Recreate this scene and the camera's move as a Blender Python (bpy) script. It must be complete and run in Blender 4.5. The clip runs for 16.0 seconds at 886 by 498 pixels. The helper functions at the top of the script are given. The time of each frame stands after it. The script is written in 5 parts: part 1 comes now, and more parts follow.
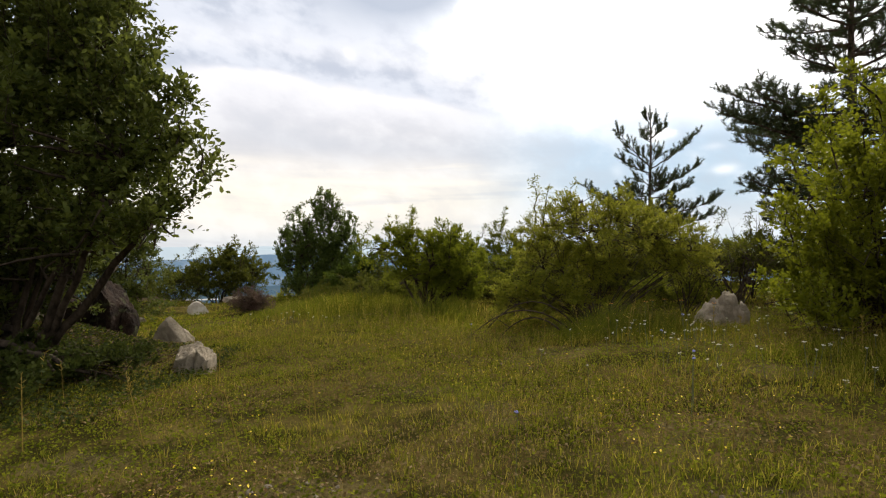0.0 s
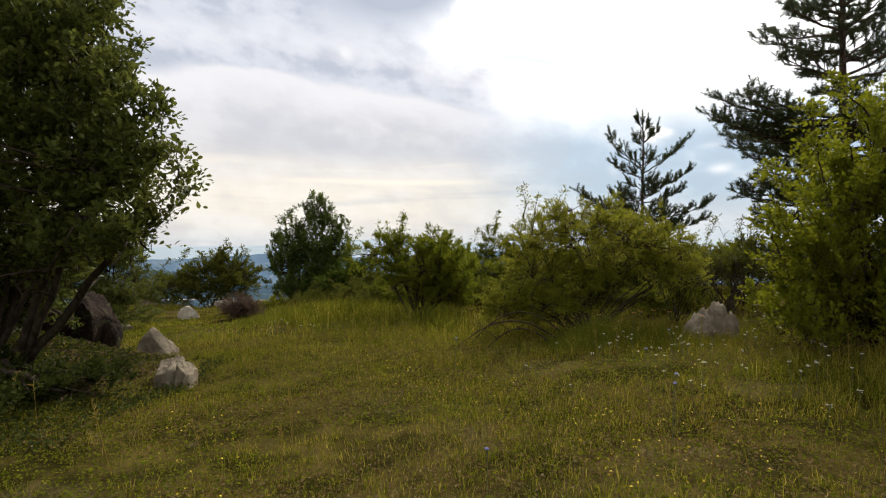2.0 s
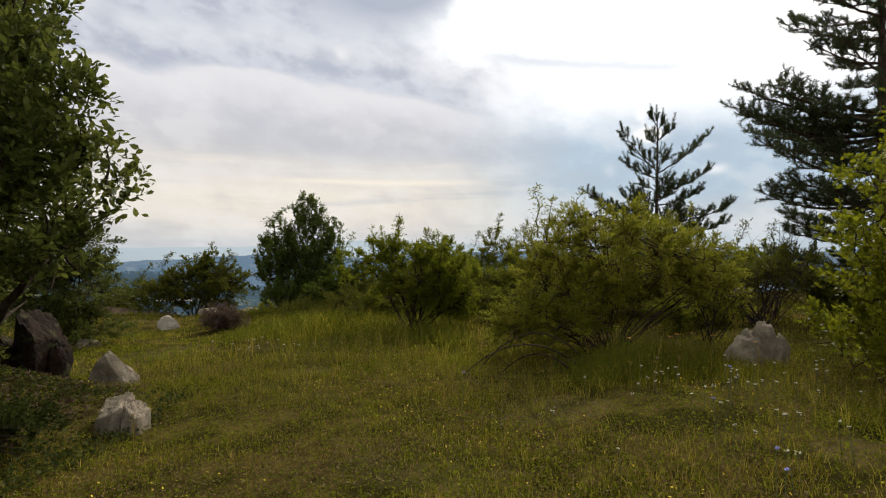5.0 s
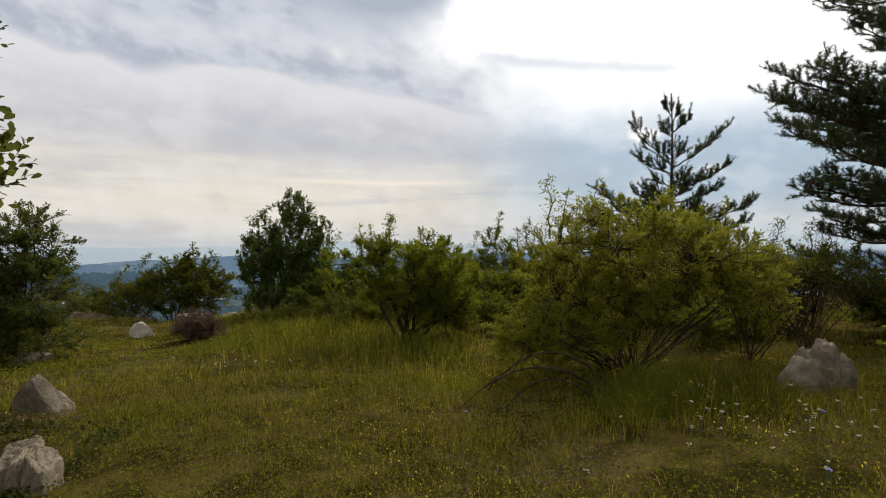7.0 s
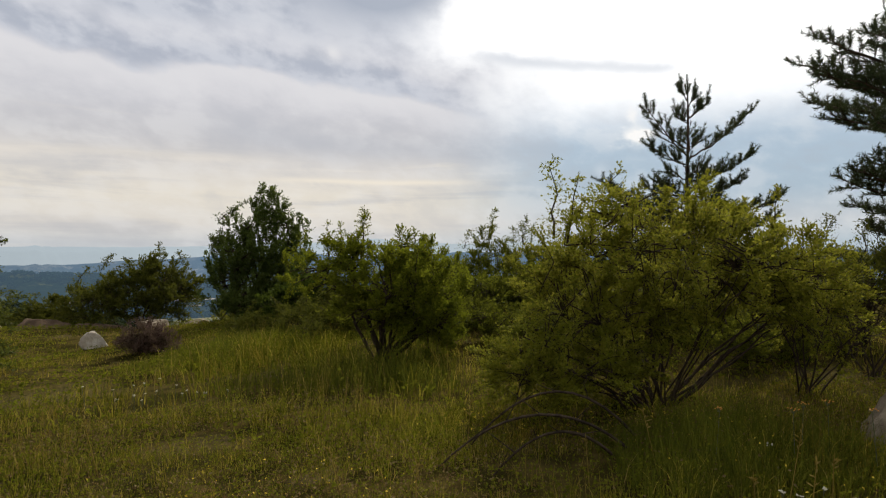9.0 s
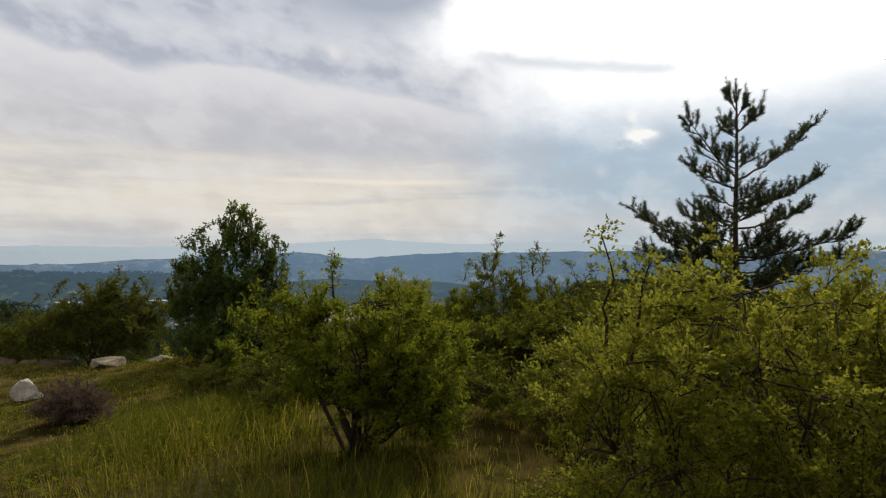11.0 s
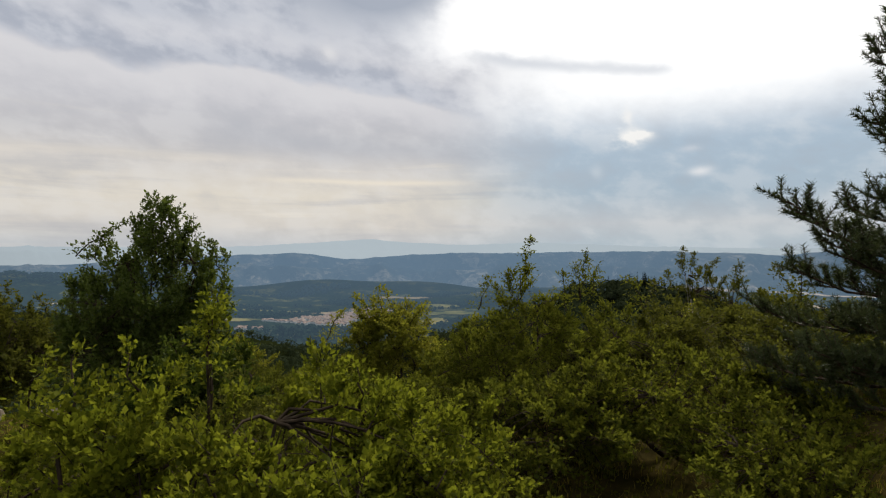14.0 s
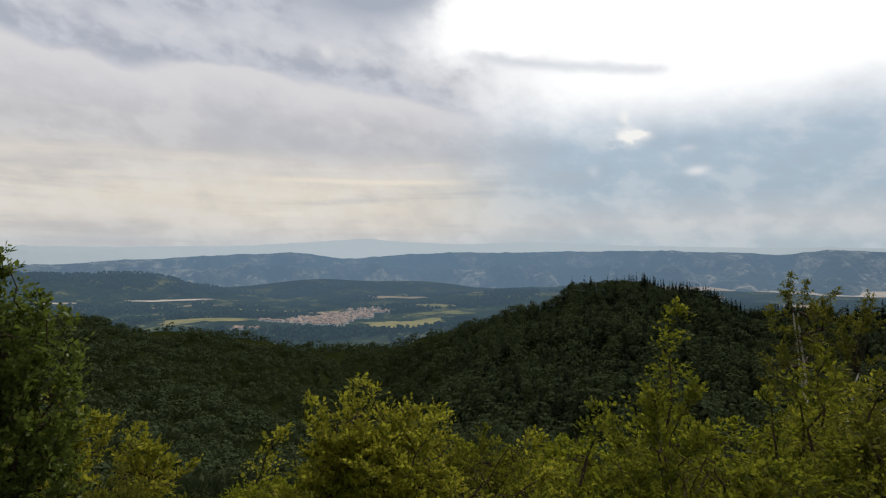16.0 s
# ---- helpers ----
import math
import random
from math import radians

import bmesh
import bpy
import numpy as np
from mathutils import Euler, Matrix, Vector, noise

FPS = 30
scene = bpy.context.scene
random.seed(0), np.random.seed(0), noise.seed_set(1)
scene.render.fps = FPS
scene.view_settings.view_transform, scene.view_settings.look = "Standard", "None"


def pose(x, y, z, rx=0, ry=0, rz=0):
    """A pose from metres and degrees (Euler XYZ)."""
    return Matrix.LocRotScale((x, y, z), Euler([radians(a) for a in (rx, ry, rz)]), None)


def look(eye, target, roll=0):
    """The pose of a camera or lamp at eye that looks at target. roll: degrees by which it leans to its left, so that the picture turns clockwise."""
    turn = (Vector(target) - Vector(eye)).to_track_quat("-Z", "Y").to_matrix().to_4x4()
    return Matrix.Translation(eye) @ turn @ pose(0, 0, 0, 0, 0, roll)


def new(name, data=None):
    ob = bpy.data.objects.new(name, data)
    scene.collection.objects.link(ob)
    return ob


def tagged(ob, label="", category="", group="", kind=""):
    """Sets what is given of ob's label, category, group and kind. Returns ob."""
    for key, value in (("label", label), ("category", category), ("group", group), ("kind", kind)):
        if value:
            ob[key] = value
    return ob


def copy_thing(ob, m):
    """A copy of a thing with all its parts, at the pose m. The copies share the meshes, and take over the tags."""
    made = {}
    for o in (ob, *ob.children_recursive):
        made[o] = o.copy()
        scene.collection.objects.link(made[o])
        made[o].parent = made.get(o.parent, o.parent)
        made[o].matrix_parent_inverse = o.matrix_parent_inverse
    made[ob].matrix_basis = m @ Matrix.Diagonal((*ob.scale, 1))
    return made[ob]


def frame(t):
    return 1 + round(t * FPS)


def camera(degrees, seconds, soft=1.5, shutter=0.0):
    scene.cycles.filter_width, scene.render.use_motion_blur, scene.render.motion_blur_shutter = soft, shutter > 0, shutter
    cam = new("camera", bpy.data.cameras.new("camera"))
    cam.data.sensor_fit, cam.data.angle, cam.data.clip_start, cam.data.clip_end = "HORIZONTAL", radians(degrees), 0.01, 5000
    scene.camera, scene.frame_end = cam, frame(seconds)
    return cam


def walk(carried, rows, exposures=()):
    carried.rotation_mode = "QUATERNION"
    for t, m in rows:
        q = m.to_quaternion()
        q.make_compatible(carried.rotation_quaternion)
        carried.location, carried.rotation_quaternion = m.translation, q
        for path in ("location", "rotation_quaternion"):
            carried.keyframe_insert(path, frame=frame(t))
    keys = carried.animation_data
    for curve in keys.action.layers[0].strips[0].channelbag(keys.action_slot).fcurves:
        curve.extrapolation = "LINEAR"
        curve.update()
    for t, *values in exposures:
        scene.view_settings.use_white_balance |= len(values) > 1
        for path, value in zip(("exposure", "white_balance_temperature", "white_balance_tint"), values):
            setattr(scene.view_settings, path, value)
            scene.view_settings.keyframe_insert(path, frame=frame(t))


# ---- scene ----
cam = camera(79.1, 16.0, 1.2)
METRES, EYE, TILT, LEAN, TURN = 14.0, 1.2, 0.0, 0.0, 0.0
ROWS = [
    (0.0, 0.0, 0.0, 0.0, 0.0, 0.0, 0.0),
    (0.5, 0.0005, -0.0007, 0.0033, -0.21, -0.04, -0.01),
    (1.0, 0.0009, 0.0019, 0.0063, -0.26, -0.06, -0.0),
    (1.5, 0.0044, 0.0048, 0.0089, -0.29, -0.11, 0.01),
    (2.0, 0.0097, 0.0057, 0.0108, -0.33, -0.09, 0.04),
    (2.5, 0.0139, 0.0054, 0.0119, -0.37, -0.06, 0.05),
    (3.0, 0.0155, 0.0139, 0.014, -0.48, -0.18, 0.03),
    (3.5, 0.0122, 0.0312, 0.0162, -0.56, -0.11, 0.01),
    (4.0, 0.0074, 0.0492, 0.0179, -0.62, -0.03, 0.04),
    (6.5, 0.0034, 0.1329, 0.0217, -1.11, -0.06, 0.02),
    (7.0, 0.005, 0.1574, 0.0219, -1.23, -0.02, 0.02),
    (7.5, 0.009, 0.1804, 0.0214, -1.35, 0.04, 0.01),
    (8.0, 0.013, 0.2037, 0.0205, -1.48, -0.01, -0.0),
    (8.5, 0.0175, 0.2304, 0.0201, -1.63, -0.05, 0.01),
    (11.0, 0.0321, 0.3940, 0.0718, -1.57, -0.06, -0.10),
    (11.5, 0.0264, 0.4365, 0.0798, -1.66, 0.12, -0.10),
    (12.0, 0.0217, 0.4745, 0.0824, -1.71, 0.12, -0.10),
    (12.5, 0.0188, 0.5087, 0.0832, -1.83, 0.12, -0.10),
    (13.0, 0.0204, 0.5468, 0.0839, -1.88, 0.12, -0.10),
    (13.5, 0.0228, 0.5931, 0.0848, -2.05, 0.03, -0.10),
    (14.0, 0.0296, 0.6534, 0.0832, -2.07, 0.00, -0.10),
    (14.5, 0.0348, 0.7265, 0.0792, -2.21, -0.06, -0.10),
    (15.0, 0.0312, 0.8020, 0.0938, -2.28, -0.06, -0.10),
    (15.5, 0.0224, 0.8803, 0.1169, -2.35, -0.06, -0.10),
    (16.0, 0.0175, 0.9623, 0.1228, -2.37, -0.06, -0.10),
]
EXPOSURE = [(0, 0.50), (1.5, 0.39), (4, 0.21), (7, 0.05), (11, -0.03), (16, -0.12)]
walk(cam, [(t, pose(0, 0, EYE, TILT, LEAN, TURN) @ pose(METRES * x, METRES * y, METRES * z, 90 + pitch, roll, yaw)) for t, x, y, z, yaw, pitch, roll in ROWS], EXPOSURE)

# ---------------------------------------------------------------- light
SUN_AZ, SUN_EL = 24.0, 42.0          # degrees right of the walk's line, above the horizon

sun = new("sun", bpy.data.lights.new("sun", "SUN"))
sun.data.energy, sun.data.angle, sun.data.color = 4.0, radians(12), (1.0, 0.95, 0.86)
sun.matrix_world = look((math.sin(radians(SUN_AZ)) * 50, math.cos(radians(SUN_AZ)) * 50, 50 * math.tan(radians(SUN_EL))), (0, 0, 0))


class Nodes:
    """Short hand for building a node tree."""

    def __init__(self, tree):
        self.tree = tree
        tree.nodes.clear()

    def add(self, kind, values=None, **props):
        node = self.tree.nodes.new(kind)
        for key, value in props.items():
            setattr(node, key, value)
        for key, value in (values or {}).items():
            self.put(node.inputs[key], value)
        return node

    def put(self, socket, value):
        if isinstance(value, bpy.types.NodeSocket):
            self.tree.links.new(value, socket)
        else:
            socket.default_value = value

    def m(self, op, a, b=0.0, c=0.0):
        node = self.add("ShaderNodeMath", operation=op)
        for i, v in enumerate((a, b, c)):
            self.put(node.inputs[i], v)
        return node.outputs[0]

    def mix(self, fac, a, b, blend="MIX"):
        node = self.add("ShaderNodeMix", data_type="RGBA", blend_type=blend)
        self.put(node.inputs[0], fac)
        self.put(node.inputs[6], a)
        self.put(node.inputs[7], b)
        return node.outputs[2]

    def ramp(self, fac, stops, mode="LINEAR"):
        node = self.add("ShaderNodeValToRGB")
        node.color_ramp.interpolation = mode
        els = node.color_ramp.elements
        while len(els) < len(stops):
            els.new(0.5)
        for e, (p, c) in zip(els, stops):
            e.position, e.color = p, (*c, 1) if len(c) == 3 else c
        self.put(node.inputs[0], fac)
        return node.outputs[0]

    def smooth(self, v, lo, hi):
        node = self.add("ShaderNodeMapRange", interpolation_type="SMOOTHSTEP")
        for i, x in enumerate((v, lo, hi, 0.0, 1.0)):
            self.put(node.inputs[i], x)
        return node.outputs[0]

    def noise(self, vec, scale, detail=4.0, rough=0.55, dist=0.0):
        node = self.add("ShaderNodeTexNoise", {"Scale": scale, "Detail": detail, "Roughness": rough, "Distortion": dist})
        if vec is not None:
            self.put(node.inputs["Vector"], vec)
        return node.outputs[0]


def rgb(*c):
    return (*c, 1.0)


def build_sky():
    world = bpy.data.worlds.new("overcast_sky")
    scene.world = world
    world.use_nodes = True
    n = Nodes(world.node_tree)
    d = n.add("ShaderNodeTexCoord").outputs["Generated"]
    s = n.add("ShaderNodeSeparateXYZ", {0: d})
    az = n.m("MULTIPLY_ADD", n.m("ARCTAN2", s.outputs[0], s.outputs[1]), 57.2958, 0.4)
    el = n.m("MULTIPLY_ADD", n.m("ARCSINE", s.outputs[2]), 57.2958, -0.55)
    # cloud fields: drawn out along bands that slope down to the east
    sl = n.m("MULTIPLY_ADD", az, 0.13, el)
    bank = n.add("ShaderNodeCombineXYZ", {0: n.m("MULTIPLY", az, 0.07), 1: n.m("MULTIPLY", sl, 0.15), 2: 3.7}).outputs[0]
    low = n.add("ShaderNodeCombineXYZ", {0: n.m("MULTIPLY", az, 0.03), 1: n.m("MULTIPLY", el, 0.33), 2: 8.1}).outputs[0]
    n_big = n.noise(bank, 1.0, 4.0, 0.5, 0.3)
    puffs = n.add("ShaderNodeCombineXYZ", {0: n.m("MULTIPLY", az, 0.10), 1: n.m("MULTIPLY", sl, 0.16), 2: 5.2}).outputs[0]
    n_mid = n.noise(puffs, 2.0, 7.0, 0.55, 0.1)
    n_fine = n.noise(puffs, 5.5, 6.0, 0.52, 0.1)
    n_low = n.noise(low, 1.6, 6.0, 0.55, 0.4)
    warp = n.m("ADD", n.m("MULTIPLY", n.m("SUBTRACT", n_big, 0.5), 4.0), n.m("ADD", n.m("MULTIPLY", n.m("SUBTRACT", n_mid, 0.5), 3.6), n.m("MULTIPLY", n.m("SUBTRACT", n_fine, 0.5), 1.0)))

    def inv(v):
        return n.m("SUBTRACT", 1.0, v)

    def mul(*vs):
        out = vs[0]
        for v in vs[1:]:
            out = n.m("MULTIPLY", out, v)
        return out

    def spot(a0, e0, ra, re, edge=1.0):
        """A soft cloud patch about a direction, its outline broken by the noise."""
        x = n.m("DIVIDE", n.m("ADD", n.m("SUBTRACT", az, a0), n.m("MULTIPLY", warp, 0.9 * edge)), ra)
        y = n.m("DIVIDE", n.m("ADD", n.m("SUBTRACT", el, e0), n.m("MULTIPLY", warp, 0.5 * edge)), re)
        return n.m("EXPONENT", n.m("MULTIPLY", n.m("ADD", mul(x, x), mul(y, y)), -1.0))

    def band(e0, slope, half, wobble=0.3):
        """A streak along the horizon at the height e0 + slope * azimuth."""
        y = n.m("DIVIDE", n.m("ADD", n.m("SUBTRACT", n.m("SUBTRACT", el, e0), n.m("MULTIPLY", az, slope)), n.m("MULTIPLY", warp, wobble)), half)
        return n.m("EXPONENT", n.m("MULTIPLY", mul(y, y), -1.0))

    # thin sky behind the cloud
    sky = n.add("ShaderNodeTexSky", sky_type="NISHITA", sun_disc=False, sun_elevation=radians(SUN_EL), sun_rotation=radians(SUN_AZ))
    blue = n.mix(1.0, sky.outputs[0], rgb(0.05, 0.05, 0.05), "MULTIPLY")
    up = n.m("DIVIDE", el, 30.0)
    right = n.smooth(n.m("MULTIPLY_ADD", warp, 1.5, az), -3.0, 19.0)
    c_left = n.ramp(up, [(0.0, (0.58, 0.60, 0.62)), (0.06, (0.72, 0.68, 0.63)), (0.16, (0.80, 0.74, 0.645)), (0.25, (0.72, 0.685, 0.65)), (0.33, (0.60, 0.59, 0.605)), (0.43, (0.64, 0.635, 0.665)), (0.55, (0.72, 0.71, 0.74)), (0.72, (0.70, 0.715, 0.77)), (1.0, (0.80, 0.81, 0.85))])
    c_right = n.ramp(up, [(0.0, (0.46, 0.55, 0.62)), (0.07, (0.56, 0.60, 0.64)), (0.17, (0.42, 0.525, 0.62)), (0.33, (0.45, 0.56, 0.67)), (0.46, (0.60, 0.67, 0.76)), (0.58, (0.80, 0.83, 0.88)), (1.0, (1.0, 1.0, 1.0))])
    low_part = inv(n.smooth(el, 8.0, 13.0))
    c_left = n.mix(mul(n.smooth(n_low, 0.50, 0.68), low_part, 0.55), c_left, rgb(0.52, 0.52, 0.545))
    c_left = n.mix(mul(n.smooth(n_low, 0.44, 0.30), low_part, 0.5), c_left, rgb(0.88, 0.81, 0.70))
    c = n.mix(right, c_left, c_right)
    c = n.mix(mul(n.smooth(n_mid, 0.46, 0.64), inv(n.smooth(el, 22.0, 30.0)), 0.22), c, rgb(0.92, 0.91, 0.90))
    c = n.mix(mul(n.smooth(n_mid, 0.50, 0.34), inv(n.smooth(el, 22.0, 30.0)), 0.20), c, rgb(0.42, 0.44, 0.49))
    # bright slits low in the west
    c = n.mix(mul(band(6.4, 0.0, 0.28, 0.1), n.smooth(az, -20.0, -10.0), inv(n.smooth(az, -2.0, 9.0)), 0.7), c, rgb(0.93, 0.84, 0.70))
    c = n.mix(mul(band(8.6, 0.02, 0.5, 0.25), inv(n.smooth(az, -22.0, -10.0)), 0.45), c, rgb(0.86, 0.79, 0.69))
    c = n.mix(mul(band(9.8, -0.06, 1.5, 0.5), n.smooth(az, -26.0, -16.0), inv(n.smooth(az, 2.0, 12.0)), 0.45), c, rgb(0.50, 0.52, 0.57))
    # light of the veiled sun
    east = n.smooth(n.m("MULTIPLY_ADD", warp, 2.4, az), -9.0, 8.0)
    g1 = mul(east, n.smooth(n.m("MULTIPLY_ADD", warp, 0.9, el), 16.0, 20.6))
    g2 = mul(n.smooth(n.m("MULTIPLY_ADD", warp, 1.6, az), 0.0, 20.0), n.smooth(n.m("MULTIPLY_ADD", warp, 0.5, el), 9.5, 17.0), 0.9)
    g = mul(n.m("MAXIMUM", g1, g2), inv(n.smooth(el, 36.0, 54.0)), inv(n.smooth(az, 48.0, 75.0)))
    c = n.mix(g, c, rgb(1.3, 1.29, 1.27))
    # grey deck to the upper left: a billowed lower edge, pale below it
    line = n.m("MULTIPLY", n.ramp(n.m("MULTIPLY_ADD", az, 1 / 90.0, 0.5), [((a + 45) / 90, (e / 30,) * 3) for a, e in ((-45, 17.5), (-37, 16.9), (-33.5, 16.1), (-30.5, 16.4), (-28, 15.3), (-24.7, 15.8), (-19.7, 16.7), (-15.5, 16.2), (-11, 15.7), (-6, 15.3), (-2.5, 14.7), (2, 13.5), (8, 13.0), (14, 12.4))], "B_SPLINE"), 30.0)
    edge = n.m("MULTIPLY_ADD", warp, 0.62, n.m("SUBTRACT", el, line))
    fade = inv(n.smooth(n.m("MULTIPLY_ADD", warp, 1.0, az), -2.0, 11.0))
    above = inv(n.smooth(el, 28.0, 42.0))
    c = n.mix(mul(n.smooth(edge, -3.2, -0.3), inv(n.smooth(edge, -0.2, 0.4)), fade, 0.8), c, rgb(0.76, 0.75, 0.77))
    thick = mul(n.smooth(edge, -0.1, 0.75), inv(mul(n.smooth(edge, 1.4, 3.6), 0.62)))
    thick = n.m("MINIMUM", 1.0, n.m("ADD", thick, mul(n.smooth(edge, 4.0, 6.0), n.smooth(n_big, 0.44, 0.56), inv(n.smooth(az, -17.0, -9.0)), 0.75)))
    grey = n.mix(n.smooth(n.m("MULTIPLY_ADD", n_fine, 0.4, mul(n_mid, 0.6)), 0.38, 0.60), rgb(0.44, 0.475, 0.555), rgb(0.61, 0.635, 0.70))
    c = n.mix(mul(thick, fade, above, 0.92), c, grey)
    c = n.mix(mul(spot(-9.7, 19.0, 0.9, 0.8, 0.5), 0.7), c, rgb(0.86, 0.85, 0.85))
    # dark bank overhead with a torn eastern edge, and thin grey wisps before the glow
    c = n.mix(mul(n.m("MINIMUM", 0.9, n.m("MULTIPLY", spot(-5.0, 25.3, 8.0, 3.1, 0.9), 1.35)), inv(n.smooth(n.m("MULTIPLY_ADD", warp, 1.6, az), 0.0, 4.2))), c, rgb(0.40, 0.445, 0.53))
    c = n.mix(mul(band(19.9, -0.135, 0.62, 0.3), n.smooth(az, 3.0, 9.0), inv(n.smooth(n.m("MULTIPLY_ADD", warp, 0.8, az), 23.5, 26.0)), 0.62), c, rgb(0.60, 0.64, 0.71))
    c = n.mix(mul(spot(39.5, 21.0, 2.2, 0.9, 0.4), 0.55), c, rgb(0.62, 0.66, 0.74))
    c = n.mix(mul(spot(33.5, 23.0, 3.2, 0.6, 0.4), 0.4), c, rgb(0.72, 0.75, 0.82))
    # small white puffs
    c = n.mix(n.m("MINIMUM", 0.9, mul(spot(21.8, 10.5, 0.95, 0.8, 1.5), 1.5)), c, rgb(1.05, 1.03, 0.99))
    c = n.mix(mul(spot(21.5, 12.6, 0.6, 0.9, 1.6), 0.8), c, rgb(1.0, 0.99, 0.97))
    c = n.mix(mul(spot(28.0, 6.9, 1.0, 0.42, 0.35), 0.85), c, rgb(0.84, 0.85, 0.87))
    c = n.mix(mul(spot(26.7, 8.9, 0.9, 0.3, 0.6), 0.4), c, rgb(0.78, 0.80, 0.84))
    c = n.mix(mul(spot(18.2, 7.2, 0.6, 0.7, 0.6), 0.4), c, rgb(0.70, 0.76, 0.81))
    c = n.mix(0.95, blue, c)
    bg = n.add("ShaderNodeBackground", {0: c, 1: 1.0})
    out = n.add("ShaderNodeOutputWorld")
    n.tree.links.new(bg.outputs[0], out.inputs[0])


build_sky()


# ---------------------------------------------------------------- materials
def material(name):
    m = bpy.data.materials.new(name)
    m.use_nodes = True
    return m, Nodes(m.node_tree)


def finish(n, shader):
    n.tree.links.new(shader, n.add("ShaderNodeOutputMaterial").inputs[0])


def leaf_material(name, colours, through_light=0.35, rough=0.5, patch=0.35, gloss=0.05):
    """Leaves: every leaf a little different, patches of older and younger growth, light passing through."""
    m, n = material(name)
    rnd = n.add("ShaderNodeNewGeometry").outputs["Random Per Island"]
    k = len(colours) - 1
    col = n.ramp(rnd, [(i / k, c) for i, c in enumerate(colours)])
    pos = n.add("ShaderNodeTexCoord").outputs["Object"]
    big = n.noise(pos, 1.7, 2.0)
    col = n.mix(n.m("MULTIPLY", n.smooth(big, 0.4, 0.62), patch), col, rgb(*[v * 1.5 for v in colours[k // 2]]))
    fine = n.noise(pos, 60.0, 2.0)
    col = n.mix(n.m("MULTIPLY", fine, 0.35), col, rgb(*[v * 0.6 for v in colours[0]]))
    p = n.add("ShaderNodeBsdfPrincipled", {"Base Color": col, "Roughness": rough, "Specular IOR Level": gloss})
    t = n.add("ShaderNodeBsdfTranslucent", {"Color": n.mix(0.5, col, rgb(colours[k][0] * 1.5, colours[k][1] * 1.6, colours[k][2]))})
    mix = n.add("ShaderNodeMixShader", {0: through_light, 1: p.outputs[0], 2: t.outputs[0]})
    finish(n, mix.outputs[0])
    return m


def bark_material(name, a, b, scale=18.0):
    m, n = material(name)
    pos = n.add("ShaderNodeTexCoord").outputs["Object"]
    stretch = n.add("ShaderNodeMapping", {"Vector": pos, "Scale": (1, 1, 0.25)}).outputs[0]
    f = n.noise(stretch, scale, 6.0, 0.65)
    col = n.mix(n.smooth(f, 0.35, 0.65), rgb(*a), rgb(*b))
    bump = n.add("ShaderNodeBump", {"Strength": 0.6, "Distance": 0.01, "Height": f})
    p = n.add("ShaderNodeBsdfPrincipled", {"Base Color": col, "Roughness": 0.95, "Specular IOR Level": 0.08, "Normal": bump.outputs[0]})
    finish(n, p.outputs[0])
    return m


def plain_material(name, a, b, scale=8.0, rough=0.85, bump_strength=0.3):
    m, n = material(name)
    pos = n.add("ShaderNodeTexCoord").outputs["Object"]
    f = n.noise(pos, scale, 6.0, 0.6)
    f2 = n.noise(pos, scale * 9, 3.0)
    col = n.mix(n.m("MULTIPLY_ADD", f2, 0.4, n.m("MULTIPLY_ADD", f, 1.6, -0.6)), rgb(*a), rgb(*b))
    bump = n.add("ShaderNodeBump", {"Strength": bump_strength, "Distance": 0.02, "Height": f2})
    p = n.add("ShaderNodeBsdfPrincipled", {"Base Color": col, "Roughness": rough, "Normal": bump.outputs[0]})
    finish(n, p.outputs[0])
    return m


def rock_material(name, pale, grey, lichen, moss=0.3):
    m, n = material(name)
    pos = n.add("ShaderNodeTexCoord").outputs["Object"]
    big = n.noise(pos, 3.5, 6.0, 0.6)
    fine = n.noise(pos, 26.0, 8.0, 0.7)
    vor = n.add("ShaderNodeTexVoronoi", {"Vector": pos, "Scale": 9.0}, feature="DISTANCE_TO_EDGE").outputs[0]
    col = n.mix(n.smooth(big, 0.38, 0.62), rgb(*grey), rgb(*pale))
    col = n.mix(n.m("MULTIPLY", n.smooth(fine, 0.5, 0.7), 0.6), col, rgb(*lichen))
    col = n.mix(n.m("MULTIPLY", n.smooth(n.noise(pos, 6.0, 5.0), 0.56, 0.66), moss), col, rgb(0.07, 0.075, 0.03))
    col = n.mix(n.m("MULTIPLY", n.m("SUBTRACT", 1.0, n.smooth(vor, 0.0, 0.03)), 0.10), col, rgb(0.08, 0.07, 0.06))
    h = n.m("ADD", fine, n.m("MULTIPLY", n.smooth(vor, 0.0, 0.08), 0.15))
    bump = n.add("ShaderNodeBump", {"Strength": 0.8, "Distance": 0.03, "Height": h})
    p = n.add("ShaderNodeBsdfPrincipled", {"Base Color": col, "Roughness": 0.92, "Specular IOR Level": 0.1, "Normal": bump.outputs[0]})
    finish(n, p.outputs[0])
    return m


BARE = ((-0.6, 2.65, 0.55), (0.9, 5.9, 0.75), (-1.6, 8.2, 0.5), (2.9, 4.5, 0.5), (-2.2, 3.2, 0.4), (1.4, 2.3, 0.35))


def bareness(x, y):
    """1 where the turf is worn through, 0 where it is whole."""
    return np.clip(sum(np.exp(-(((x - a) / r) ** 2 + ((y - b) / (r * 0.6)) ** 2)) for a, b, r in BARE), 0, 1)


